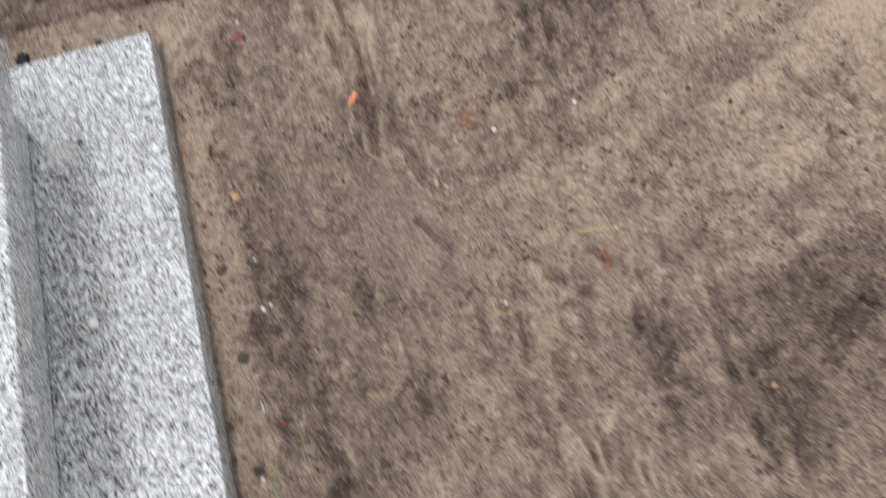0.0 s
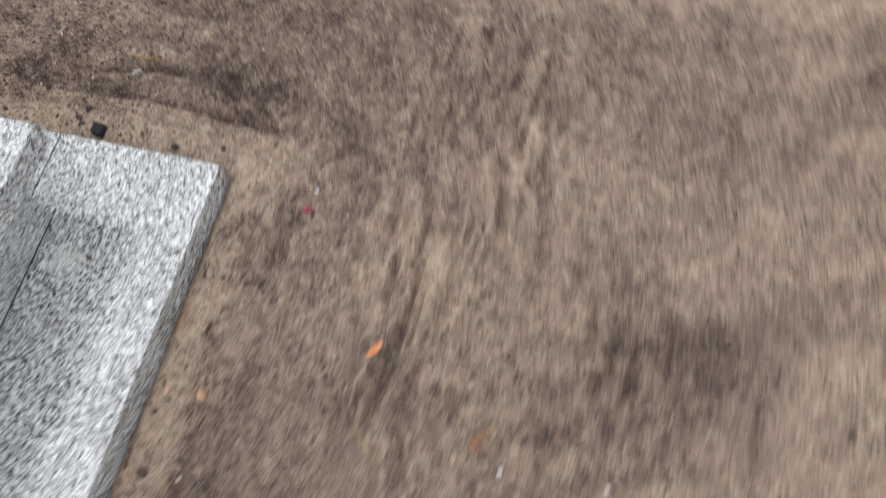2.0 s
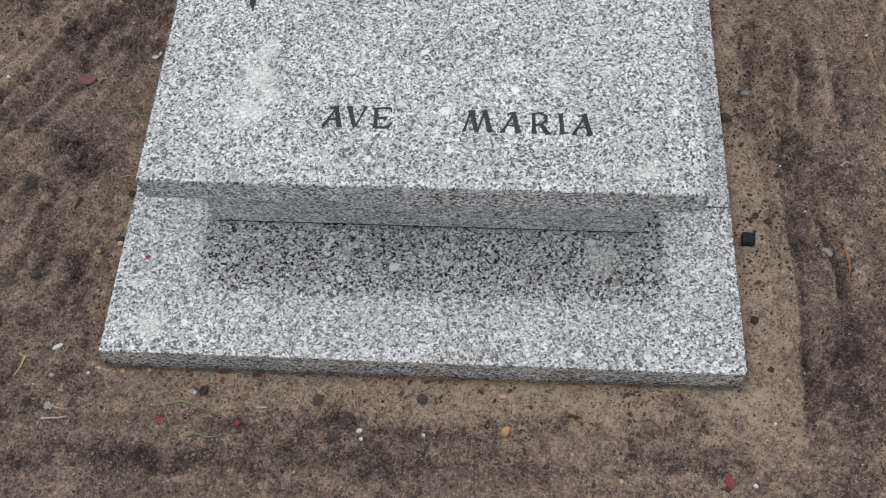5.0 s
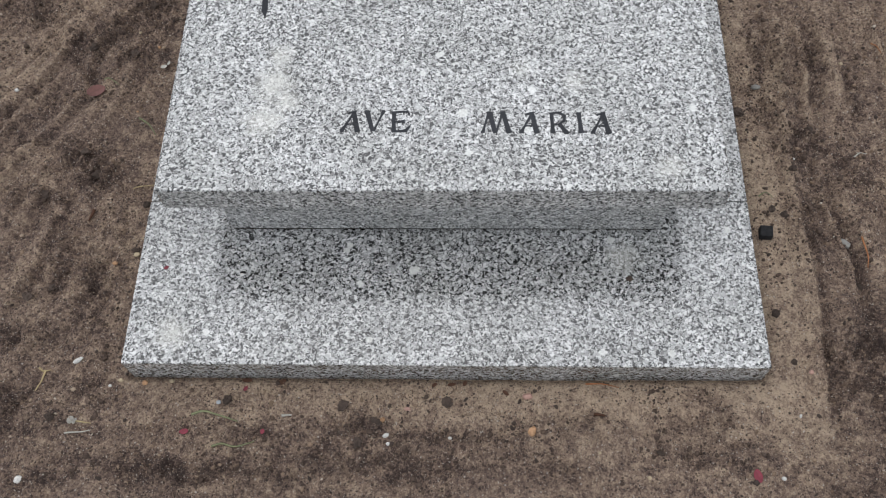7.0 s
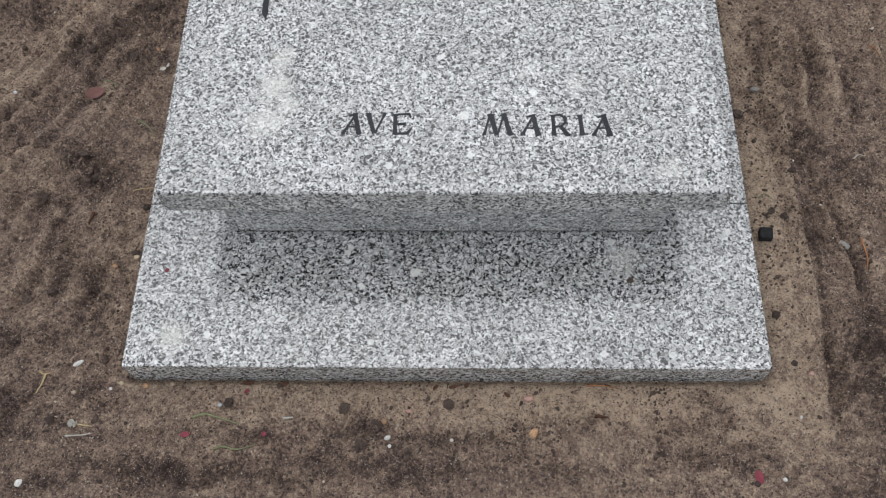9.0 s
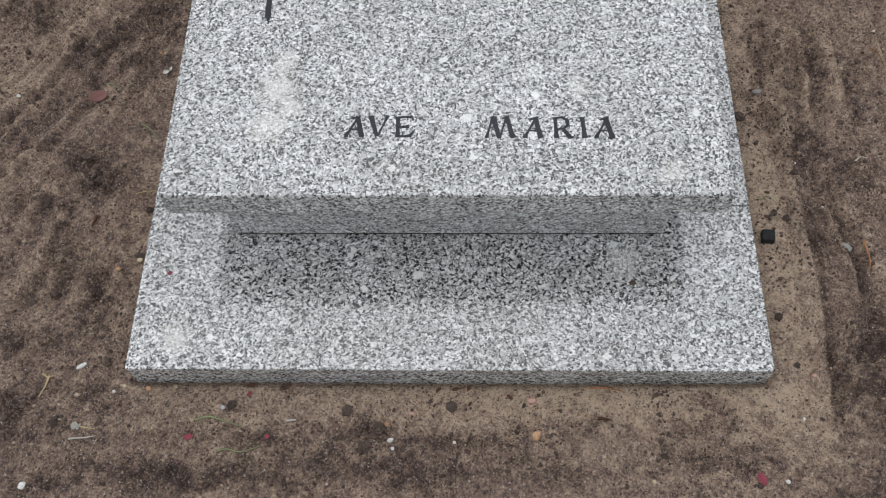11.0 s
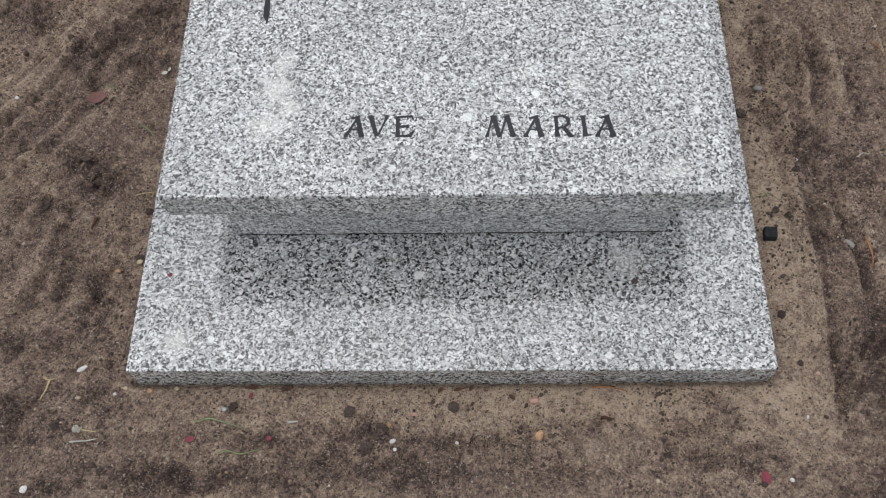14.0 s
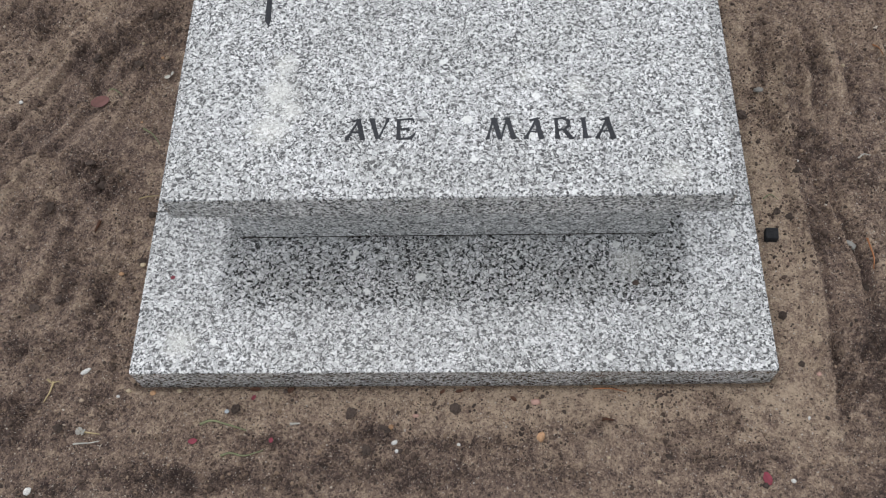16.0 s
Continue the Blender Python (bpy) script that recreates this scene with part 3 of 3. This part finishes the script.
# ---- loose things on the earth ----
def spot(x, y):
    return float(ground_height(np.array([x]), np.array([y]))[0])


def pebble(name, x, y, size, flat, mat, label, category, turn=0.0, seed=0, base=None, rugged=0.22):
    """A small worn stone or lump, half bedded."""
    rng = random.Random(seed)
    size *= 0.85
    bm = bmesh.new()
    bmesh.ops.create_icosphere(bm, subdivisions=3, radius=0.5)
    off = Vector((rng.uniform(0, 90), rng.uniform(0, 90), 0))
    for v in bm.verts:
        v.co *= 1 + rugged * noise.noise(v.co * 2.6 + off) + rugged * noise.noise(v.co * 6 + off)
        v.co.x, v.co.y, v.co.z = v.co.x * size, v.co.y * size * flat[0], v.co.z * size * flat[1]
    ob = link(name, bm, mat, None, rugged < 0.3)
    z = (spot(x, y) if base is None else base) + size * flat[1] * 0.34
    ob.matrix_world = pose(x, y, z, rng.uniform(-8, 8), rng.uniform(-8, 8), turn)
    return tagged(ob, label, category, "loose bits on the earth")


def scale_leaf(name, x, y, long, wide, mat, label, category, turn=0.0, curl=0.25, base=None):
    """A petal or leaf: a thin cupped blade with thickness."""
    bm = bmesh.new()
    n, m = 8, 4
    grid = []
    for i in range(n + 1):
        u = i / n
        w = wide * math.sin(math.pi * (0.06 + 0.88 * u)) ** 0.7 / 2
        grid.append([((u - 0.5) * long, (2 * j / m - 1) * w, curl * long * ((u - 0.5) ** 2 + 0.6 * (2 * j / m - 1) ** 2 * (w / long))) for j in range(m + 1)])
    thick = max(0.0006, wide * 0.05)
    for side in (0, 1):
        vs = [[bm.verts.new((px, py, pz + side * thick)) for px, py, pz in r] for r in grid]
        for i in range(n):
            for j in range(m):
                f = (vs[i][j], vs[i + 1][j], vs[i + 1][j + 1], vs[i][j + 1])
                bm.faces.new(f if side else f[::-1])
    bmesh.ops.remove_doubles(bm, verts=bm.verts, dist=0.00001)
    ob = link(name, bm, mat, None, True)
    ob.matrix_world = pose(x, y, (max(spot(x + a * long, y + b * long) for a in (-0.3, 0, 0.3) for b in (-0.3, 0, 0.3)) if base is None else base) + 0.0008, 0, 0, turn)
    return tagged(ob, label, category, "loose bits on the earth")


def stem(name, points, width, mat, label, category, lift=0.0028):
    """A bent stalk lying on the ground, thinner towards its tip."""
    dense = []
    pts = [Vector(p) for p in points]
    for k in range(len(pts) - 1):
        p0, p1, p2, p3 = pts[max(k - 1, 0)], pts[k], pts[k + 1], pts[min(k + 2, len(pts) - 1)]
        for s in range(6):
            t = s / 6
            dense.append(0.5 * (2 * p1 + (p2 - p0) * t + (2 * p0 - 5 * p1 + 4 * p2 - p3) * t * t + (3 * p1 - p0 - 3 * p2 + p3) * t ** 3))
    dense.append(pts[-1])
    ox, oy = dense[0]
    bm = bmesh.new()
    rings = []
    heights = [spot(p.x, p.y) for p in dense]
    for k, p in enumerate(dense):
        lo, hi = max(k - 1, 0), min(k + 1, len(dense) - 1)
        way = (dense[hi] - dense[lo]).normalized()
        r = width * 0.62 * (1 - 0.6 * k / (len(dense) - 1))
        h = max(heights[lo:hi + 1]) + lift
        rings.append([bm.verts.new((p.x - ox - way.y * r * math.cos(a), p.y - oy + way.x * r * math.cos(a), h + r * math.sin(a)))
                      for a in (0, math.pi / 2, math.pi, 1.5 * math.pi)])
    for a, b in zip(rings, rings[1:]):
        for j in range(4):
            bm.faces.new((a[j], a[(j + 1) % 4], b[(j + 1) % 4], b[j]))
    bm.faces.new(rings[0][::-1])
    bm.faces.new(rings[-1])
    bmesh.ops.recalc_face_normals(bm, faces=bm.faces)
    ob = link(name, bm, mat, None, True)
    ob.location = (ox, oy, 0)
    return tagged(ob, label, category, "loose bits on the earth")


WHITE_L, DARK_L = "small white quartz pebble on brown earth", "dark damp clod of crumbly earth"
for k, (x, y, s, fl, mat, label, turn) in enumerate((
        (-0.590, 0.022, 0.021, (0.42, 0.35), WHITE, "elongated white stone chip on dark earth", 35),
        (-0.638, -0.173, 0.015, (0.75, 0.6), WHITE, "angular white stone chip on dark earth", 60),
        (-0.352, -0.045, 0.009, (0.9, 0.8), BEAD, "small blue-white bead beside a black clod", 0),
        (0.133, -0.031, 0.018, (0.65, 0.6), PINK, "pinkish worn pebble close to the granite edge", 10),
        (0.139, -0.087, 0.018, (0.80, 0.7), ORANGE, "orange-brown angular pebble with pale top", 70),
        (-0.092, -0.072, 0.011, (0.8, 0.6), ORANGE, "small orange stone fragment on damp earth", 40),
        (-0.085, -0.098, 0.012, (0.7, 0.6), WHITE, WHITE_L, 30),
        (0.013, -0.098, 0.007, (0.9, 0.8), WHITE, WHITE_L, 0),
        (-0.054, -0.053, 0.012, (0.6, 0.5), PINK, "small reddish pebble on sandy earth", 0),
        (0.383, -0.272, 0.014, (0.8, 0.7), CREAM, "rounded cream pebble on dry earth", 0),
        (0.136, -0.553, 0.011, (0.9, 0.8), WHITE, WHITE_L, 0),
        (0.148, -0.706, 0.011, (0.8, 0.7), WHITE, WHITE_L, 40),
        (0.061, -0.428, 0.012, (0.7, 0.5), CREAM, "yellowish pebble bedded in dry earth", 0),
        (0.051, -0.442, 0.008, (0.8, 0.6), CREAM, "yellowish pebble bedded in dry earth", 50),
        (-0.081, -0.111, 0.008, (0.8, 0.7), WHITE, WHITE_L, 0),
        (-0.431, -0.827, 0.014, (0.8, 0.5), ORANGE, "small orange stone fragment on damp earth", 0),
        (0.013, -0.676, 0.007, (0.8, 0.7), WHITE, WHITE_L, 0),
        (-0.110, -0.690, 0.007, (0.8, 0.7), WHITE, WHITE_L, 0),
        (0.553, 0.543, 0.020, (0.6, 0.5), SLATE, "grey-brown stone half sunk beside the grave", 0),
        (0.657, 0.229, 0.026, (0.55, 0.45), SLATE, "flat grey-brown stone lying on raked earth", -40),
        (-0.812, 0.554, 0.010, (0.8, 0.7), WHITE, WHITE_L, 0),
        (-0.600, 0.690, 0.008, (0.8, 0.7), CREAM, "yellowish pebble bedded in dry earth", 0),
        (-0.560, 0.660, 0.008, (0.8, 0.7), ORANGE, "small orange stone fragment on damp earth", 0),
        (-0.580, 0.515, 0.006, (0.8, 0.7), ORANGE, "small orange stone fragment on damp earth", 0),
        (-0.515, -0.010, 0.010, (0.8, 0.7), CREAM, "yellowish pebble bedded in dry earth", 0),
        (-0.475, -0.014, 0.011, (0.8, 0.7), ORANGE, "small orange stone fragment on damp earth", 20),
        (-0.433, -0.010, 0.010, (0.8, 0.7), CREAM, "yellowish pebble bedded in dry earth", 0),
        (-0.530, -0.020, 0.007, (0.8, 0.7), WHITE, WHITE_L, 0),
        (-0.528, 0.215, 0.013, (0.8, 0.6), CREAM, "cream stone lying against the granite base", 20),
        (-0.560, 0.195, 0.011, (0.8, 0.6), ORANGE, "small orange stone fragment on damp earth", 0),
        (0.711, 0.591, 0.009, (0.8, 0.6), CREAM, "rounded cream pebble on dry earth", 0),
        (0.600, 0.394, 0.006, (0.8, 0.6), WHITE, WHITE_L, 0),
        (0.568, 0.004, 0.010, (0.8, 0.6), PINK, "small reddish pebble on sandy earth", 30),
        (0.508, -0.156, 0.009, (0.8, 0.6), WHITE, WHITE_L, 0),
        (0.312, -0.156, 0.008, (0.8, 0.6), CREAM, "rounded cream pebble on dry earth", 0),
        (0.545, -0.062, 0.008, (0.6, 0.6), WHITE, WHITE_L, 70),
        (0.24, -0.12, 0.006, (0.8, 0.6), CREAM, "rounded cream pebble on dry earth", 0))):
    pebble("pebble", x, y, s, fl, mat, label, "pebble", turn, 100 + k)
for k, (x, y, s, fl) in enumerate(((0.526, 0.100, 0.014, (1.0, 0.8)), (-0.338, -0.042, 0.016, (0.9, 0.8)), (-0.155, -0.050, 0.019, (0.9, 0.6)),
                                  (0.008, -0.042, 0.022, (0.8, 0.5)), (0.517, 0.491, 0.026, (0.6, 0.5)), (-0.10, -0.080, 0.020, (0.6, 0.4)),
                                  (0.632, 0.449, 0.016, (0.9, 0.7)), (0.589, 0.364, 0.014, (0.8, 0.6)), (0.546, 0.289, 0.014, (0.8, 0.6)), (0.566, 0.278, 0.018, (0.7, 0.5)),
                                  (0.671, 0.152, 0.016, (0.8, 0.5)), (0.33, -0.118, 0.013, (0.6, 0.4)),
                                  (0.30, -1.02, 0.020, (0.6, 0.5)), (0.28, -1.20, 0.020, (0.8, 0.5)), (0.33, -1.19, 0.016, (0.7, 0.5)), (-0.128, -0.110, 0.020, (0.7, 0.4)),
                                  (0.546, 0.023, 0.012, (0.8, 0.5)), (-0.612, -0.075, 0.016, (0.9, 0.6)), (-0.53, 0.222, 0.016, (0.6, 0.8)), (-0.527, 0.313, 0.015, (0.8, 0.8)),
                                  (-0.66, 0.15, 0.016, (0.8, 0.5)), (-0.71, 0.33, 0.020, (0.8, 0.5)), (-0.60, 0.64, 0.024, (0.7, 0.5)), (-0.70, 0.135, 0.020, (0.8, 0.5)),
                                  (-0.655, 0.42, 0.018, (0.8, 0.5)), (-0.625, 0.375, 0.022, (0.8, 0.5)), (-0.69, 0.665, 0.022, (0.8, 0.6)), (-0.59, 0.77, 0.024, (0.8, 0.6)))):
    pebble("earth_clod", x, y, s, fl, CLOD, DARK_L, "clod", 30 * k, 200 + k, None, 0.5)
cube = link("black_cap", block(-0.0105, 0.0105, -0.010, 0.010, -0.004, 0.013, 0.0025, 2), plain("matt_black_rubber", (0.020, 0.020, 0.021), 0.8, 0.4, 200, 0.5))
cube.matrix_world = pose(0.530, 0.244, spot(0.530, 0.244) + 0.001, 2, -3, -6)
tagged(cube, "small square black cap lying on sandy earth", "cap", "loose bits on the earth")
pebble("earth_crumb", 0.296, 0.148, 0.012, (0.9, 0.5), CLOD, "dark crumb of earth on the polished base plate", "clod", 0, 300, TOP, 0.5)

for x, y, a, b, mat, label, turn in (
        (-0.401, -0.092, 0.014, 0.009, RED, "dark pink flower petal lying on the earth", 10),
        (-0.277, -0.092, 0.008, 0.007, RED, "dark pink flower petal lying on the earth", 80),
        (-0.312, -0.022, 0.009, 0.006, RED, "dark pink flower petal lying on the earth", 60),
        (0.470, -0.153, 0.020, 0.013, RED, "crimson flower petal lying on sandy earth", 100),
        (-0.662, 0.555, 0.034, 0.026, BROWNRED, "oval brown-red leaf pressed into dark earth", 15),
        (-0.544, 0.614, 0.012, 0.008, SHRED, "pale shred of dry leaf beside the granite", 20),
        (-0.536, 0.622, 0.010, 0.005, SHRED, "pale shred of dry leaf beside the granite", 80),
        (0.266, -0.327, 0.032, 0.009, PEEL, "curled bright orange dry leaf on sandy earth", -35),
        (0.014, -0.012, 0.013, 0.006, RUST, "rust-brown leaf shred under the granite edge", 10),
        (0.035, -0.010, 0.010, 0.006, RUST, "rust-brown leaf shred under the granite edge", 70),
        (0.099, -0.026, 0.012, 0.006, RUST, "rust-brown leaf shred under the granite edge", 140),
        (-0.311, -0.008, 0.016, 0.007, RUST, "rust-brown leaf shred under the granite edge", 0),
        (-0.255, -0.010, 0.014, 0.008, RUST, "rust-brown leaf shred under the granite edge", 30),
        (-0.013, -0.013, 0.010, 0.006, RUST, "rust-brown leaf shred under the granite edge", 40)):
    scale_leaf("petal" if mat is RED else "leaf", x, y, a, b, mat, label, "petal" if mat is RED else "leaf", turn)
scale_leaf("petal", -0.453, 0.165, 0.008, 0.006, RED, "tiny dark red petal on the granite base", "petal", 30, 0.2, TOP)

for pts, w, mat, name, label in (
        (((-0.392, -0.066), (-0.372, -0.060), (-0.345, -0.068), (-0.318, -0.076)), 0.0040, GREEN, "grass_blade", "thin grey-green grass blade on the earth"),
        (((-0.352, -0.117), (-0.338, -0.113), (-0.313, -0.118), (-0.288, -0.108)), 0.0036, GREEN, "grass_blade", "thin grey-green grass blade on the earth"),
        (((-0.572, 0.497), (-0.553, 0.484), (-0.535, 0.460)), 0.0034, GREEN, "grass_blade", "thin grey-green grass blade on the earth"),
        (((-0.655, 0.585), (-0.640, 0.584), (-0.622, 0.570)), 0.0030, GREEN, "grass_blade", "thin grey-green grass blade on the earth"),
        (((-0.250, -0.066), (-0.234, -0.065)), 0.0044, SHRED, "straw", "short pale straw on the earth"),
        (((0.224, -0.010), (0.248, -0.010), (0.275, -0.017)), 0.0026, RUSSET, "straw", "thin reddish stalk along the granite edge"),
        (((0.234, -0.060), (0.252, -0.063)), 0.0050, RUST, "twig", "short dark brown twig on sandy earth"),
        (((-0.557, 0.345), (-0.540, 0.350), (-0.513, 0.355)), 0.0028, STRAW, "straw", "thin dry straw along the granite edge"),
        (((-0.641, 0.006), (-0.643, -0.012), (-0.648, -0.030)), 0.0034, STRAW, "straw", "pale dry stalk with a split tip"),
        (((-0.652, 0.010), (-0.643, 0.004), (-0.632, 0.006)), 0.0030, STRAW, "straw", "pale dry stalk with a split tip"),
        (((-0.585, -0.099), (-0.565, -0.098), (-0.545, -0.094)), 0.0028, SHRED, "straw", "short pale straw on the earth"),
        (((-0.617, 0.300), (-0.624, 0.280)), 0.0060, RUST, "twig", "short dark brown twig on raked earth"),
        (((0.164, -0.500), (0.178, -0.515), (0.197, -0.535)), 0.0032, RUSSET, "pine_needle", "forked russet pine needles on the earth"),
        (((0.160, -0.503), (0.172, -0.512), (0.188, -0.520)), 0.0028, RUSSET, "pine_needle", "forked russet pine needles on the earth"),
        (((0.155, -0.508), (0.160, -0.518), (0.168, -0.528)), 0.0028, RUSSET, "pine_needle", "forked russet pine needles on the earth"),
        (((-0.100, -0.621), (-0.108, -0.657), (-0.106, -0.680), (-0.112, -0.702)), 0.0036, STRAW, "straw", "long dry straw on the trodden earth"),
        (((-0.138, -0.656), (-0.155, -0.658), (-0.174, -0.649)), 0.0034, RUSSET, "pine_needle", "reddish dry sprig on damp earth"),
        (((-0.140, -0.664), (-0.153, -0.662), (-0.172, -0.655)), 0.0030, RUSSET, "pine_needle", "reddish dry sprig on damp earth"),
        (((-0.198, -0.452), (-0.203, -0.480), (-0.197, -0.506)), 0.0034, STRAW, "straw", "long dry straw on the trodden earth"),
        (((0.156, -0.327), (0.126, -0.350), (0.100, -0.385)), 0.0026, STRAW, "straw", "long dry straw on the trodden earth"),
        (((-0.270, -0.228), (-0.276, -0.242), (-0.270, -0.262)), 0.0028, STRAW, "straw", "short pale straw on the earth"),
        (((0.700, 0.392), (0.712, 0.402), (0.724, 0.400)), 0.0026, SHRED, "straw", "short pale straw on the earth"),
        (((0.683, 0.235), (0.686, 0.203), (0.684, 0.180)), 0.0030, RUSSET, "pine_needle", "russet pine needle on the earth"),
        (((0.528, 0.315), (0.540, 0.322), (0.552, 0.312)), 0.0022, GREEN, "grass_blade", "thin grey-green grass blade on the earth"),
        (((0.775, 0.640), (0.785, 0.610)), 0.0028, RUSSET, "pine_needle", "russet pine needle on the earth")):
    stem(name, pts, w, mat, label, "pine needle" if name == "pine_needle" else name.replace("_", " "))


def dried_flower(x, y):
    """A withered white flower head with its stalk."""
    flower = tagged(new("dried_flower"), "withered white flower head with a thin stalk", "flower", "loose bits on the earth")
    z = spot(x, y)
    rng = random.Random(5)
    bm = bmesh.new()
    for k in range(14):
        turn, tilt, reach_ = rng.uniform(0, 6.28), rng.uniform(0.1, 1.0), rng.uniform(0.006, 0.010)
        way = Vector((math.cos(turn) * math.cos(tilt), math.sin(turn) * math.cos(tilt), math.sin(tilt)))
        side = Vector((-math.sin(turn), math.cos(turn), 0)) * 0.0022
        lift = Vector((0, 0, 0.0006))
        for a, b in ((way * 0.001, way * reach_),):
            ring = [[bm.verts.new(p + q) for q in (side, lift, -side, -lift)] for p in (a, b)]
            for j in range(4):
                bm.faces.new((ring[0][j], ring[0][(j + 1) % 4], ring[1][(j + 1) % 4], ring[1][j]))
            bm.faces.new(ring[0][::-1])
            bm.faces.new(ring[1])
    bmesh.ops.recalc_face_normals(bm, faces=bm.faces)
    head = part("flower_head", bm, SHRED, flower, "withered white petals")
    head.location = (x, y, z + 0.003)
    bm = bmesh.new()
    bmesh.ops.create_cone(bm, cap_ends=True, segments=6, radius1=0.0014, radius2=0.0008, depth=0.030)
    stalk = part("stalk", bm, STRAW, flower, "thin dry stalk")
    stalk.matrix_world = pose(x + 0.016, y - 0.002, z + 0.004, 0, 90, -8)
    return flower


dried_flower(-0.577, -0.079)


# ---- crumbs and grains strewn over the earth ----
def crumbs(name, count, low, high, seed, mat, label, category, box, most=0.0042, bed=0.25, gather=0.3):
    rng = np.random.default_rng(seed)
    bm = bmesh.new()
    bmesh.ops.create_icosphere(bm, subdivisions=1, radius=1.0)
    V = np.array([v.co[:] for v in bm.verts])
    F = np.array([[v.index for v in f.verts] for f in bm.faces])
    bm.free()
    x, y = rng.uniform(box[0], box[1], count), rng.uniform(box[2], box[3], count)
    thick = lattice(x * 9, y * 9, seed) + 0.6 * lattice(x * 30, y * 30, seed + 1) + gather * damp(x, y) - 1.2 * packed(x, y)
    keep = (plate_gap(x, y) > 0.002) & (thick > rng.uniform(-1.1 + 0.95 * gather, 0.5 + 1.0 * gather, count))
    x, y = x[keep], y[keep]
    n = len(x)
    size = np.minimum(low * np.exp(rng.exponential(0.30, n)), most) * high
    z = ground_height(x, y)
    shape = rng.uniform(0.65, 1.25, (n, 1, 3)) * np.array([1, 1, 0.75])
    P = V[None] * shape * rng.uniform(0.55, 1.35, (n, len(V), 1)) * size[:, None, None]
    turn = rng.uniform(0, 2 * np.pi, n)
    c, s = np.cos(turn)[:, None], np.sin(turn)[:, None]
    P = np.stack([P[..., 0] * c - P[..., 1] * s + x[:, None], P[..., 0] * s + P[..., 1] * c + y[:, None], P[..., 2] + (z + size * bed)[:, None]], -1)
    faces = (F[None] + (np.arange(n) * len(V))[:, None, None]).reshape(-1, 3)
    me = bpy.data.meshes.new(name)
    me.vertices.add(n * len(V))
    me.vertices.foreach_set("co", P.ravel().astype(np.float32))
    me.loops.add(faces.size)
    me.loops.foreach_set("vertex_index", faces.ravel().astype(np.int32))
    me.polygons.add(len(faces))
    me.polygons.foreach_set("loop_start", (np.arange(len(faces)) * 3).astype(np.int32))
    me.update(calc_edges=True)
    me.materials.append(mat)
    return tagged(new(name, me), label, category, kind="stuff")


crumbs("earth_crumbs", 130000, 0.0009, 1.0, 51, CRUMBS, "loose crumbs and sand grains on the brown earth", "crumbs", (-0.92, 0.92, -1.2, 0.82))
crumbs("earth_clods", 42000, 0.0018, 1.0, 61, CLODS, "small clods of trodden brown earth", "clods", (-0.92, 0.92, -1.2, 0.82), 0.0060, 0.1, 1.3)
